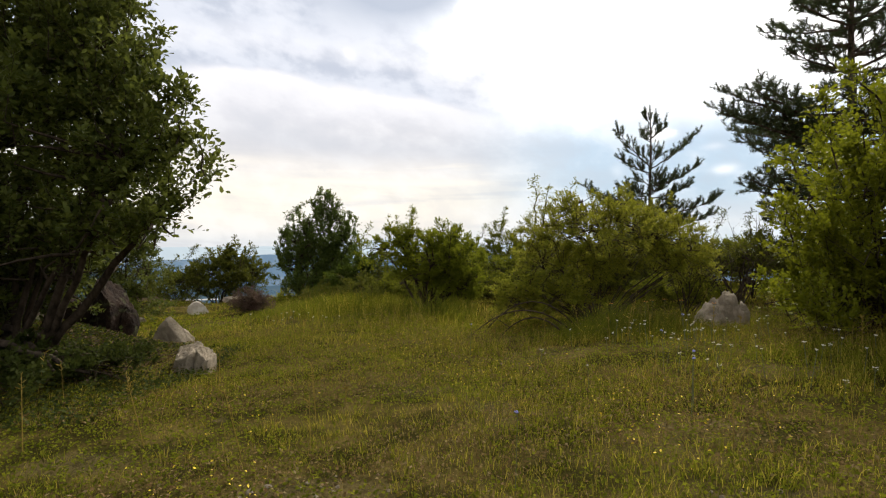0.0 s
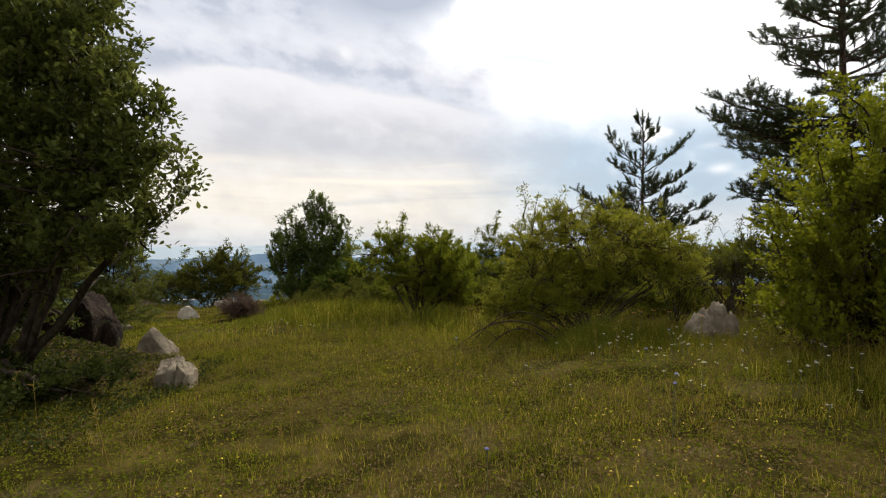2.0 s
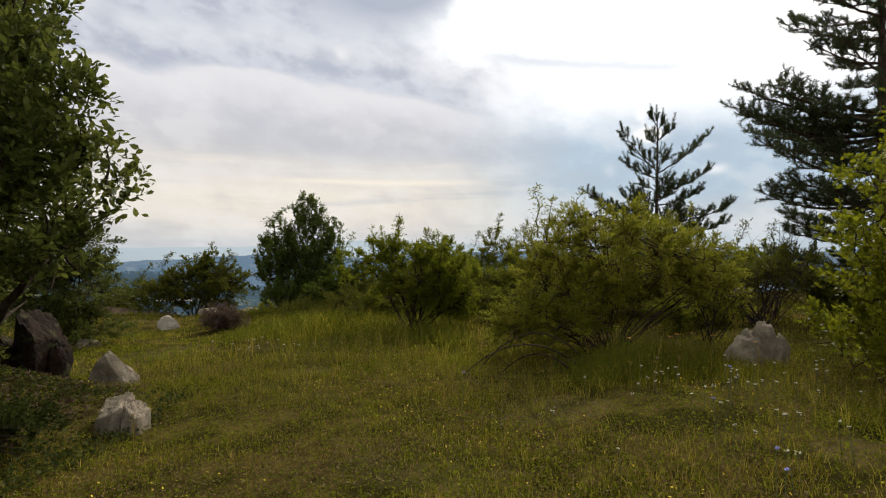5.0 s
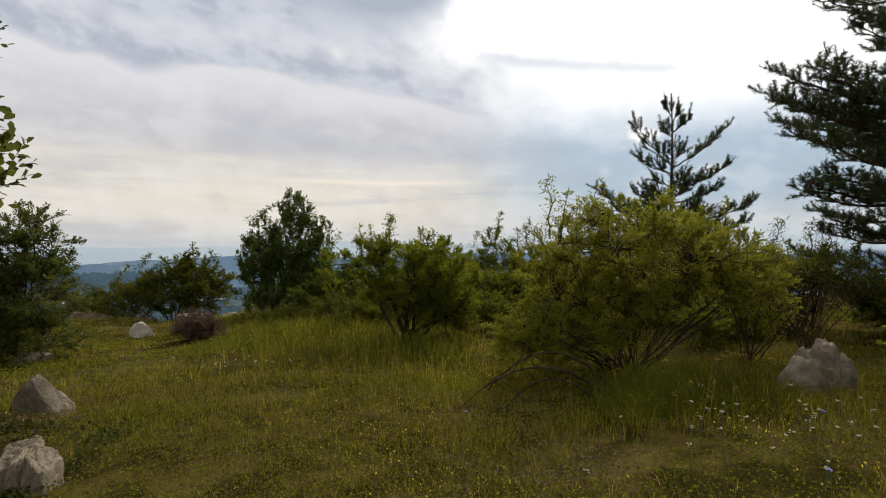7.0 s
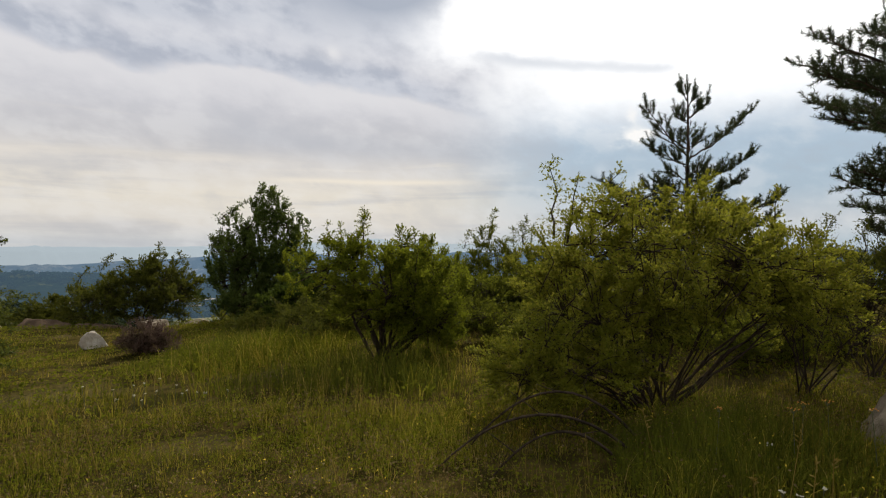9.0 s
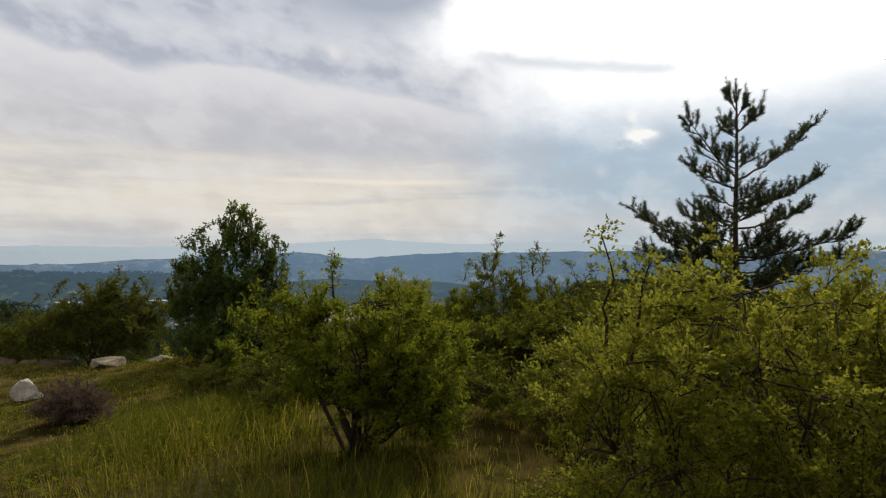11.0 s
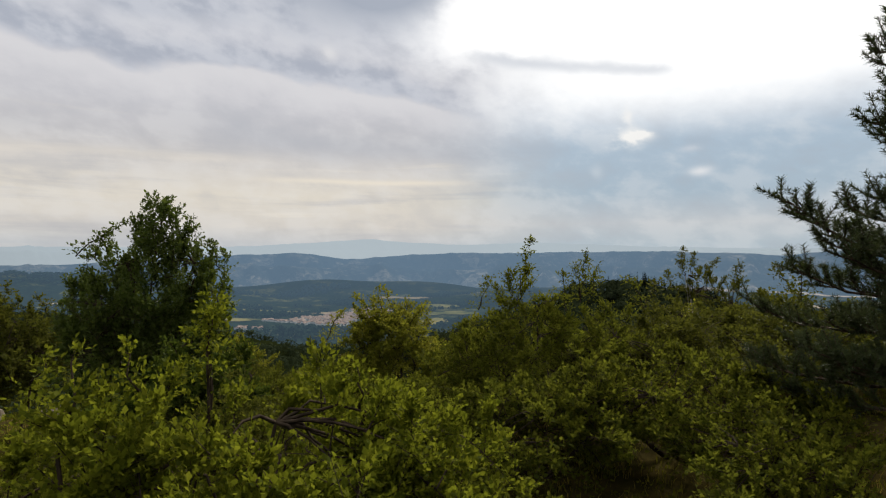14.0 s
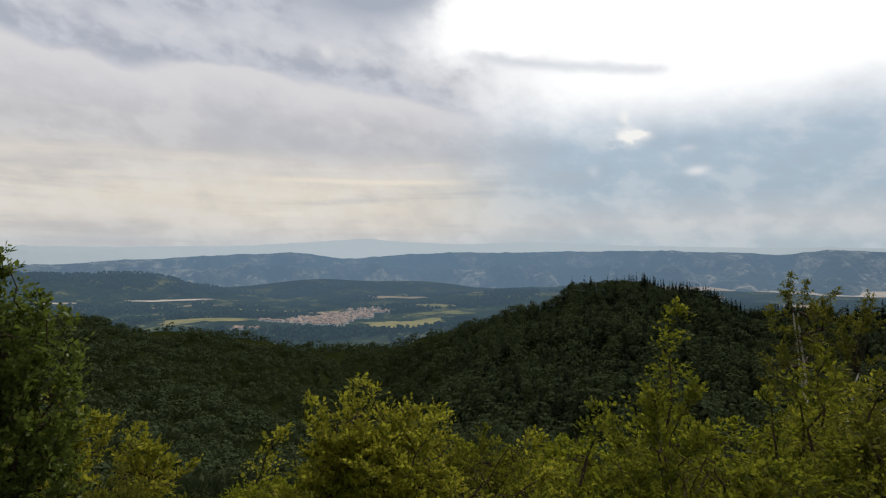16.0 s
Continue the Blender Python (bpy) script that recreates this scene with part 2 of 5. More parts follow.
def ground_material():
    """Thin dry turf with bare earth near by, woodland floor on the slopes."""
    m, n = material("hillside_turf")
    geo = n.add("ShaderNodeNewGeometry")
    pos = geo.outputs["Position"]
    big = n.noise(pos, 0.35, 4.0)
    mid = n.noise(pos, 2.2, 5.0, 0.6)
    fine = n.noise(pos, 38.0, 6.0, 0.7)
    turf = n.mix(n.smooth(mid, 0.38, 0.64), rgb(0.024, 0.020, 0.005), rgb(0.082, 0.060, 0.017))
    turf = n.mix(n.m("MULTIPLY", n.smooth(big, 0.5, 0.65), 0.5), turf, rgb(0.10, 0.08, 0.032))
    earth = n.mix(fine, rgb(0.060, 0.044, 0.018), rgb(0.17, 0.13, 0.065))
    col = n.mix(n.m("MULTIPLY", n.smooth(n.noise(pos, 0.9, 5.0, 0.6), 0.62, 0.70), 0.7), turf, earth)
    col = n.mix(n.m("MULTIPLY", n.smooth(fine, 0.45, 0.7), 0.5), col, rgb(0.035, 0.036, 0.012))
    flat = n.add("ShaderNodeSeparateXYZ", {0: pos})
    worn = 0.0
    for a, b, r in BARE:
        dx = n.m("DIVIDE", n.m("SUBTRACT", flat.outputs[0], a), r)
        dy = n.m("DIVIDE", n.m("SUBTRACT", flat.outputs[1], b), r * 0.6)
        worn = n.m("ADD", worn, n.m("EXPONENT", n.m("MULTIPLY", n.m("ADD", n.m("MULTIPLY", dx, dx), n.m("MULTIPLY", dy, dy)), -1.0)))
    worn = n.smooth(n.m("ADD", worn, n.m("MULTIPLY", n.m("SUBTRACT", mid, 0.5), 1.2)), 0.35, 0.75)
    col = n.mix(n.m("MULTIPLY", worn, 0.3), col, earth)
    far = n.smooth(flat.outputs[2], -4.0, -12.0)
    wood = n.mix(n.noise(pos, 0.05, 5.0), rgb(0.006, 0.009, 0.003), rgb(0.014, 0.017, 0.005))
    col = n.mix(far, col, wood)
    bump = n.add("ShaderNodeBump", {"Strength": 0.7, "Distance": 0.03, "Height": fine})
    p = n.add("ShaderNodeBsdfPrincipled", {"Base Color": col, "Roughness": 0.95, "Specular IOR Level": 0.0, "Normal": bump.outputs[0]})
    finish(n, p.outputs[0])
    return m


def hazed_backdrop_material(name, wood, field, glow, strength, scale, least=0.24, bare=0.38):
    """The distance beyond the slopes: woods and fields, the haze of kilometres of air mixed in as emission."""
    m, n = material(name)
    pos = n.add("ShaderNodeNewGeometry").outputs["Position"]
    st = n.add("ShaderNodeMapping", {"Vector": pos, "Scale": (1, 0.55, 1), "Rotation": (0, 0, 0.3)}).outputs[0]

    def plots(k):
        vor = n.add("ShaderNodeTexVoronoi", {"Vector": st, "Scale": k}).outputs["Color"]
        cell = n.add("ShaderNodeSeparateColor", {0: vor}).outputs[0]
        return n.ramp(cell, [(0.0, wood), (0.35, tuple(0.6 * a + 0.4 * b for a, b in zip(wood, field))), (0.75, field), (1.0, tuple(v * 1.5 for v in field))])

    fld = n.mix(n.smooth(n.noise(pos, scale * 0.4, 3.0), 0.45, 0.55), plots(scale), plots(scale * 2.6))
    w = n.smooth(n.noise(pos, scale * 0.55, 8.0, 0.68), bare, bare + 0.07)
    col = n.mix(w, fld, rgb(*wood))
    col = n.mix(n.m("MULTIPLY", n.smooth(n.noise(pos, scale * 4, 8.0, 0.75), 0.44, 0.56), 0.75), col, rgb(*[v * 0.5 for v in wood]))
    col = n.mix(n.m("MULTIPLY", n.smooth(n.noise(pos, scale * 2.2, 8.0, 0.75), 0.56, 0.66), 0.45), col, rgb(*[v * 0.8 for v in field]))
    p = n.add("ShaderNodeBsdfDiffuse", {0: col})
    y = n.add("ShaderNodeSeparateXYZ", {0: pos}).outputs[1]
    # haze painted as a glow of the surface, stronger with distance
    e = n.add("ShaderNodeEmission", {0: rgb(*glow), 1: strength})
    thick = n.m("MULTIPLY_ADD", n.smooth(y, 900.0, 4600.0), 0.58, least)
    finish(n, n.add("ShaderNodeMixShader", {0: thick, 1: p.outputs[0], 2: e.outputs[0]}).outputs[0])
    return m


def grass_material():
    """Blades from fresh green to straw; the mix changes from patch to patch."""
    m, n = material("meadow_grass")
    geo = n.add("ShaderNodeNewGeometry")
    rnd = geo.outputs["Random Per Island"]
    pos = geo.outputs["Position"]
    green = n.ramp(rnd, [(0.0, (0.025, 0.030, 0.003)), (0.35, (0.081, 0.085, 0.009)), (0.75, (0.167, 0.149, 0.018)), (1.0, (0.333, 0.253, 0.057))])
    brown = n.ramp(rnd, [(0.0, (0.053, 0.039, 0.007)), (0.35, (0.147, 0.109, 0.020)), (0.75, (0.236, 0.163, 0.030)), (1.0, (0.414, 0.299, 0.081))])
    f = n.smooth(n.m("MULTIPLY_ADD", n.noise(pos, 5.0, 4.0, 0.6), 0.5, n.m("MULTIPLY", n.noise(pos, 0.7, 3.0), 0.5)), 0.47, 0.65)
    col = n.mix(f, green, brown)
    p = n.add("ShaderNodeBsdfPrincipled", {"Base Color": col, "Roughness": 0.8, "Specular IOR Level": 0.0})
    t = n.add("ShaderNodeBsdfTranslucent", {"Color": n.mix(1.0, col, rgb(1.6, 1.7, 1.0), "MULTIPLY")})
    finish(n, n.add("ShaderNodeMixShader", {0: 0.35, 1: p.outputs[0], 2: t.outputs[0]}).outputs[0])
    return m


def hazed_material(name, a, b, scale):
    """Fields and houses of the distance, with the same haze mixed in as emission."""
    m, n = material(name)
    pos = n.add("ShaderNodeNewGeometry").outputs["Position"]
    rnd = n.add("ShaderNodeObjectInfo").outputs["Random"]
    f = n.m("MULTIPLY_ADD", rnd, 0.6, n.m("MULTIPLY_ADD", n.noise(pos, scale, 6.0, 0.65), 2.2, -0.9))
    p = n.add("ShaderNodeBsdfDiffuse", {0: n.mix(f, rgb(*a), rgb(*b))})
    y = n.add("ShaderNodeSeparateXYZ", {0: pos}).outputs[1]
    # these surfaces emit the haze colour in place of air before them
    e = n.add("ShaderNodeEmission", {0: rgb(*HAZE_GLOW), 1: 0.42})
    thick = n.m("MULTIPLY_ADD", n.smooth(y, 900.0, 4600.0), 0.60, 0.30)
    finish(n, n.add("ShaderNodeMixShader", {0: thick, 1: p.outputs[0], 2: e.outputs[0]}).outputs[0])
    return m


# haze colour that the far surfaces emit
HAZE_GLOW = (0.25, 0.40, 0.56)
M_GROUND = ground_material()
M_GRASS = grass_material()
M_STRAW = leaf_material("dry_grass", [(0.14, 0.095, 0.018), (0.22, 0.15, 0.032), (0.31, 0.235, 0.075)], 0.25, 0.8, gloss=0.0)
M_HERB = leaf_material("meadow_herbs", [(0.023, 0.032, 0.003), (0.081, 0.092, 0.009), (0.178, 0.172, 0.017)], 0.38, 0.6, gloss=0.0)
M_TALL = leaf_material("tall_green_grass", [(0.030, 0.043, 0.006), (0.071, 0.083, 0.010), (0.132, 0.127, 0.021)], 0.35, 0.7, gloss=0.0)
M_DRYHERB = leaf_material("withered_herbs", [(0.035, 0.022, 0.010), (0.095, 0.055, 0.022), (0.165, 0.105, 0.048), (0.22, 0.17, 0.085)], 0.2, 0.8, gloss=0.0)
M_WILLOW = leaf_material("sallow_leaves", [(0.022, 0.031, 0.006), (0.044, 0.056, 0.010), (0.082, 0.094, 0.016), (0.135, 0.14, 0.038)], 0.36, 0.42)
M_PEAR = leaf_material("pear_leaves", [(0.030, 0.046, 0.010), (0.064, 0.088, 0.018), (0.125, 0.148, 0.034)], 0.34, 0.38)
M_ROSE = leaf_material("rose_leaves", [(0.045, 0.060, 0.005), (0.105, 0.120, 0.011), (0.175, 0.172, 0.016), (0.26, 0.23, 0.036)], 0.46, 0.55, gloss=0.02)
M_THORN = leaf_material("hawthorn_leaves", [(0.026, 0.038, 0.004), (0.078, 0.094, 0.008), (0.19, 0.190, 0.019)], 0.50, 0.6, gloss=0.02)
# darker copy of the hawthorn leaves: the shade of their near side in the colour
M_SHADETHORN = leaf_material("shade_darkened_thorn_leaves", [(0.022, 0.032, 0.005), (0.064, 0.075, 0.009), (0.155, 0.152, 0.020)], 0.44, 0.6, gloss=0.01)
M_PLUM = leaf_material("plum_leaves", [(0.055, 0.068, 0.004), (0.120, 0.132, 0.008), (0.20, 0.195, 0.016)], 0.40, 0.45)
M_SCRUB = leaf_material("scrub_leaves", [(0.028, 0.035, 0.006), (0.066, 0.072, 0.011), (0.122, 0.116, 0.021)], 0.38, 0.55, gloss=0.02)
M_NEEDLE = leaf_material("pine_needles", [(0.028, 0.040, 0.018), (0.050, 0.064, 0.027), (0.084, 0.096, 0.040)], 0.18, 0.45, 0.15)
M_ASH = leaf_material("ash_leaves", [(0.020, 0.032, 0.005), (0.042, 0.060, 0.009), (0.085, 0.104, 0.017)], 0.36, 0.5, gloss=0.02)
M_EARTHROCK = rock_material("earthy_sandstone", (0.17, 0.115, 0.072), (0.085, 0.056, 0.036), (0.15, 0.115, 0.08), 0.4)
# bramble and herb leaves, darkened to carry the shade of the sallow's crown
M_UNDERSHADE = leaf_material("shade_darkened_undergrowth", [(0.012, 0.018, 0.004), (0.028, 0.036, 0.008), (0.060, 0.066, 0.016)], 0.25, 0.6, gloss=0.02)
M_HEATH = leaf_material("purple_heath", [(0.085, 0.050, 0.042), (0.150, 0.088, 0.078), (0.085, 0.070, 0.030)], 0.2, 0.7)
# bluish, low-contrast greens: some haze over the slopes is toned into the colour
M_FOREST = leaf_material("woodland_canopy", [(0.024, 0.033, 0.017), (0.031, 0.041, 0.020), (0.041, 0.050, 0.024)], 0.12, 0.8, gloss=0.0)
M_FIR = leaf_material("fir_canopy", [(0.010, 0.014, 0.008), (0.016, 0.022, 0.011)], 0.05, 0.8, gloss=0.0)
M_BARK = bark_material("grey_brown_bark", (0.020, 0.014, 0.009), (0.056, 0.040, 0.026))
M_PBARK = bark_material("pine_bark", (0.030, 0.022, 0.017), (0.11, 0.075, 0.050))
M_BIRCH = bark_material("pale_bark", (0.20, 0.18, 0.15), (0.55, 0.52, 0.47), 9.0)
M_TWIG = bark_material("dead_twigs", (0.022, 0.016, 0.011), (0.055, 0.040, 0.028))
M_ROCK = rock_material("pale_limestone", (0.30, 0.245, 0.175), (0.165, 0.132, 0.092), (0.24, 0.21, 0.16))
M_ROCKPALE = rock_material("white_limestone", (0.50, 0.45, 0.37), (0.34, 0.29, 0.22), (0.44, 0.40, 0.33), 0.15)
# dark brown sandstone, with the deep shade under the sallow put into its colour
M_SHADEROCK = rock_material("shade_darkened_sandstone", (0.026, 0.015, 0.009), (0.011, 0.0065, 0.004), (0.034, 0.024, 0.015), 0.5)
M_YELLOW = plain_material("yellow_petals", (0.50, 0.34, 0.008), (0.66, 0.48, 0.014), 30, 0.8)
M_WHITE = plain_material("white_petals", (0.50, 0.46, 0.33), (0.68, 0.62, 0.46), 60, 0.8)
M_BLUE = plain_material("lilac_petals", (0.22, 0.22, 0.50), (0.32, 0.30, 0.62), 60, 0.7)
M_ORANGE = plain_material("orange_petals", (0.55, 0.20, 0.02), (0.65, 0.30, 0.03), 60, 0.7)
M_STEM = plain_material("green_stems", (0.06, 0.07, 0.02), (0.10, 0.10, 0.04), 30, 0.8)
M_LITTER = leaf_material("dead_leaves", [(0.030, 0.018, 0.010), (0.065, 0.040, 0.024), (0.17, 0.12, 0.08)], 0.1, 0.8)
M_VALLEY = hazed_backdrop_material("far_valley", (0.020, 0.034, 0.019), (0.125, 0.125, 0.050), HAZE_GLOW, 0.33, 0.010, 0.40, bare=0.44)
M_RANGE = hazed_backdrop_material("far_hills", (0.046, 0.060, 0.054), (0.34, 0.30, 0.23), (0.25, 0.39, 0.55), 0.56, 0.0075, 0.34, bare=0.45)
M_RANGE2 = hazed_backdrop_material("farthest_hills", (0.10, 0.13, 0.14), (0.13, 0.16, 0.17), (0.52, 0.60, 0.65), 0.94, 0.003, 0.34)
M_RED = hazed_material("tile_roof", (0.25, 0.16, 0.115), (0.46, 0.35, 0.27), 0.05)
M_PLASTER = hazed_material("house_plaster", (0.50, 0.47, 0.42), (0.80, 0.76, 0.68), 0.05)
M_FIELD = hazed_material("stubble_field", (0.20, 0.155, 0.085), (0.42, 0.33, 0.20), 0.02)
M_SCAR = hazed_material("pale_bare_earth", (0.34, 0.27, 0.20), (0.66, 0.56, 0.46), 0.012)
M_FARWOOD = hazed_material("valley_trees", (0.012, 0.024, 0.014), (0.034, 0.055, 0.026), 0.05)
M_FIELDG = hazed_material("hay_field", (0.085, 0.090, 0.030), (0.23, 0.20, 0.075), 0.02)


# ---------------------------------------------------------------- mesh tools
def smoothstep(v, lo, hi):
    t = np.clip((v - lo) / (hi - lo), 0, 1)
    return t * t * (3 - 2 * t)


def big_mesh(name, verts, faces, mat):
    """A mesh from arrays: verts (n, 3), faces (m, 3) or (m, 4)."""
    verts, faces = np.asarray(verts, np.float32), np.asarray(faces, np.int32)
    me = bpy.data.meshes.new(name)
    k = faces.shape[1]
    me.vertices.add(len(verts))
    me.vertices.foreach_set("co", verts.ravel())
    me.loops.add(faces.size)
    me.loops.foreach_set("vertex_index", faces.ravel())
    me.polygons.add(len(faces))
    me.polygons.foreach_set("loop_start", np.arange(0, faces.size, k, dtype=np.int32))
    me.update(calc_edges=True)
    me.validate()
    me.materials.append(mat)
    return me


def part(name, me, parent, label="", smooth=False):
    ob = new(name, me)
    ob.parent = parent
    if label:
        tagged(ob, label)
    if smooth:
        me.polygons.foreach_set("use_smooth", np.ones(len(me.polygons), bool))
    return ob


def unit(v):
    return v / np.maximum(np.linalg.norm(v, axis=-1, keepdims=True), 1e-9)


class Tubes:
    """Many tapered tubes gathered in one mesh."""

    def __init__(self):
        self.v, self.f, self.n = [], [], 0

    def add(self, pts, radii, sides=5):
        pts = np.asarray(pts, float)
        tang = unit(np.gradient(pts, axis=0))
        ref = np.where(np.abs(tang[:, 2:3]) > 0.9, [[1.0, 0, 0]], [[0, 0, 1.0]])
        a = unit(np.cross(tang, ref))
        b = np.cross(tang, a)
        ang = np.arange(sides) * 2 * np.pi / sides
        ring = pts[:, None] + np.asarray(radii)[:, None, None] * (np.cos(ang)[None, :, None] * a[:, None] + np.sin(ang)[None, :, None] * b[:, None])
        k = len(pts)
        i = np.arange(k - 1)[:, None] * sides
        j = np.arange(sides)[None, :]
        j2 = (j + 1) % sides
        q = np.stack([i + j, i + j2, i + sides + j2, i + sides + j], -1).reshape(-1, 4) + self.n
        self.v.append(ring.reshape(-1, 3))
        self.f.append(q)
        self.n += k * sides

    def mesh(self, name, mat):
        me = big_mesh(name, np.concatenate(self.v), np.concatenate(self.f), mat)
        me.polygons.foreach_set("use_smooth", np.ones(len(me.polygons), bool))
        return me


def arc(a, b, lift, k=6, wob=0.0, rng=None):
    """A bent line from a to b that starts steep: lift raises its middle."""
    a, b = np.asarray(a, float), np.asarray(b, float)
    t = np.linspace(0, 1, k)[:, None]
    mid = (a + b) / 2 + np.array([0, 0, lift])
    p = (1 - t) ** 2 * a + 2 * t * (1 - t) * mid + t ** 2 * b
    if wob and rng is not None:
        p[1:-1] += rng.normal(0, wob, (k - 2, 3))
    return p


def leaf_arrays(base, way, nrm, length, width, fold=0.25, broad=False):
    """Folded leaf blades: base points, unit directions, normals, lengths and widths, all vectors of n. broad: rounded towards the tip."""
    side = unit(np.cross(way, nrm))
    up = np.cross(side, way)
    L, W = length[:, None], width[:, None]
    if broad:
        a, b = base + way * L * 0.38, base + way * L * 0.74
        lift = up * W * fold
        v = np.stack([base, a + side * W * 0.85 + lift, b + side * W + lift, base + way * L - lift * 0.5, b - side * W + lift, a - side * W * 0.85 + lift], 1).reshape(-1, 3)
        i = np.arange(len(base))[:, None] * 6
        return v, np.concatenate([i + [[0, 1, 2]], i + [[0, 2, 3]], i + [[0, 3, 4]], i + [[0, 4, 5]]], 0)
    mid = base + way * L * 0.5
    v = np.stack([base, mid + side * W + up * W * fold, base + way * L, mid - side * W + up * W * fold], 1).reshape(-1, 3)
    i = np.arange(len(base))[:, None] * 4
    f = np.concatenate([i + [[0, 1, 2]], i + [[0, 2, 3]]], 0)
    return v, f


def leafy_twigs(rng, start, way, twig_len, count, size, slim=0.32, spread=0.9, broad=False):
    """Leaves along twigs. Returns leaf arrays and the twigs' ends."""
    n = len(start)
    t = np.tile((np.arange(count) + 0.6) / count, n)[:, None]
    s, w, L = np.repeat(start, count, 0), np.repeat(way, count, 0), np.repeat(twig_len, count)[:, None]
    sag = np.array([0, 0, -0.18])
    base = s + w * L * t + sag * L * t * t
    rnd = rng.normal(0, 1, (n * count, 3))
    side = unit(np.cross(w, rnd))
    d = unit(w * (0.35 + 0.5 * t) + side * spread * (1.05 - 0.6 * t) + rng.normal(0, 0.15, (n * count, 3)))
    nrm = unit(rng.normal(0, 0.6, (n * count, 3)) + [0, 0, 0.9])
    ln = size * rng.uniform(0.6, 1.25, n * count)
    v, f = leaf_arrays(base, d, nrm, ln, ln * slim * rng.uniform(0.8, 1.2, n * count), broad=broad)
    return v, f


def value_noise(p, seed=0):
    """Cheap smooth noise in 0..1 for arrays of points."""
    r = np.random.RandomState(seed)
    k = r.normal(0, 1, (7, 3))
    ph = r.uniform(0, 6.28, 7)
    return 0.5 + 0.5 * np.sin(p @ k.T + ph).mean(1) * 1.7


def shrub(name, label, category, loc, lobes, clumps, mat, bark=None, leaf=0.04, slim=0.32, per=9, twig=0.20, twigs=22, clump=0.17, stems=8, stem_r=0.025,
          sprigs=(), gap=0.36, seed=1, up=0.45, group="", shell=0.35, freq=2.2, reach=3.6, flat=0.22, droop=0.3, broad=False):
    """A woody plant: bent stems from one foot and a crown of leafy sprays, fans of twigs along a bowed branchlet. lobes: (x, y, z, rx, ry, rz) from the foot.
    sprigs: (x, y, z, length) of long shoots that stand out of the crown, with tips at that place."""
    rng = np.random.RandomState(seed)
    foot = tagged(new(name), label, category, group)
    foot.location = loc
    lob = np.array(lobes, float)
    vol = lob[:, 3] * lob[:, 4] * lob[:, 5]
    pick = rng.choice(len(lob), clumps * 2, p=vol ** 0.8 / (vol ** 0.8).sum())
    d = unit(rng.normal(0, 1, (len(pick), 3)))
    r = shell + (1 - shell) * rng.uniform(0, 1, len(pick)) ** 0.5
    off = d * r[:, None] * (1 + 0.5 * (value_noise(d * 3.0 + pick[:, None], seed + 5) - 0.5))[:, None]
    mid = lob[pick, :3] + off * lob[pick, 3:]
    keep = (value_noise(mid * freq, seed) > gap - 0.12) & (mid[:, 2] > 0.05)
    mid, d = mid[keep][:clumps], d[keep][:clumps]
    nc = len(mid)
    # each spray: a bowed branchlet that runs out to its place in the crown, with side twigs in one plane
    axis = unit(d * 0.75 + [0, 0, up] + rng.normal(0, 0.35, (nc, 3)))
    size = clump * reach * rng.uniform(0.6, 1.4, nc)
    side = unit(np.cross(axis, [0, 0, 1.0]) + rng.normal(0, 0.3, (nc, 3)))
    root = mid - axis * (size * 0.75)[:, None]

    def along(j, t):
        return root[j] + axis[j] * (size[j] * t)[:, None] - np.array([0, 0, droop]) * (size[j] * t ** 2)[:, None]

    cl = np.repeat(np.arange(nc), twigs)
    n = len(cl)
    where = np.tile((np.arange(twigs) + 0.5) / twigs, nc) ** 0.8 + rng.normal(0, 0.02, n)
    start = along(cl, where) + rng.normal(0, 0.012, (n, 3))
    low = start[:, 2] < 0.04
    start[low, 2] = rng.uniform(0.02, 0.3, low.sum())
    hand = np.where(rng.uniform(0, 1, n) < 0.5, -1.0, 1.0) * rng.uniform(0.3, 1.1, n) * (1.15 - where)
    way = unit(axis[cl] * 0.6 + side[cl] * hand[:, None] + [0, 0, 0.15 + 0.25 * up] + rng.normal(0, flat, (n, 3)))
    tl = twig * rng.uniform(0.6, 1.3, n) * (1.25 - 0.6 * where)
    v1, f1 = leafy_twigs(rng, start, way, tl, per, leaf, slim, broad=broad)
    vs, fs, nv = [v1], [f1], len(v1)
    bark = bark or M_BARK
    ends = []
    for k in range(stems):
        lb = lob[rng.choice(len(lob))]
        q = lb[:3] + rng.normal(0, 0.25, 3) * lb[3:]
        a = np.array([rng.normal(0, 0.05 + stem_r), rng.normal(0, 0.05 + stem_r), -0.12])
        p = arc(a, q, 0.12 * lb[5] + 0.1, 9, 0.018, rng)
        rr = stem_r * rng.uniform(0.55, 1.1)
        st = Tubes()
        st.add(p, np.linspace(rr, rr * 0.35, 9), 7)
        part("stem", st.mesh("stem", bark), foot)
        ends.append((p, rr))
    tw = Tubes()
    for j in range(nc):
        dist, p, rr = min(((np.linalg.norm(p[3:] - root[j], axis=1).min(), p, rr) for p, rr in ends), key=lambda c: c[0])
        q = p[3 + np.linalg.norm(p[3:] - root[j], axis=1).argmin()]
        tw.add(arc(q, root[j], 0.06, 4, 0.012, rng), np.linspace(max(0.005, rr * 0.4), 0.005, 4), 4)
        tw.add(along(np.full(4, j), np.linspace(0, 1, 4)), np.linspace(0.005, 0.0015, 4), 3)
    for j in rng.choice(n, min(n, nc * 4), replace=False):
        tw.add(np.array([start[j], start[j] + way[j] * tl[j] * 0.9]), [0.0025, 0.001], 3)
    for x, y, z, ln in sprigs:
        tip = np.array([x, y, z])
        root = tip - np.array([rng.normal(0, 0.2) + 0.1 * x * ln, rng.normal(0, 0.15), ln * 1.1])
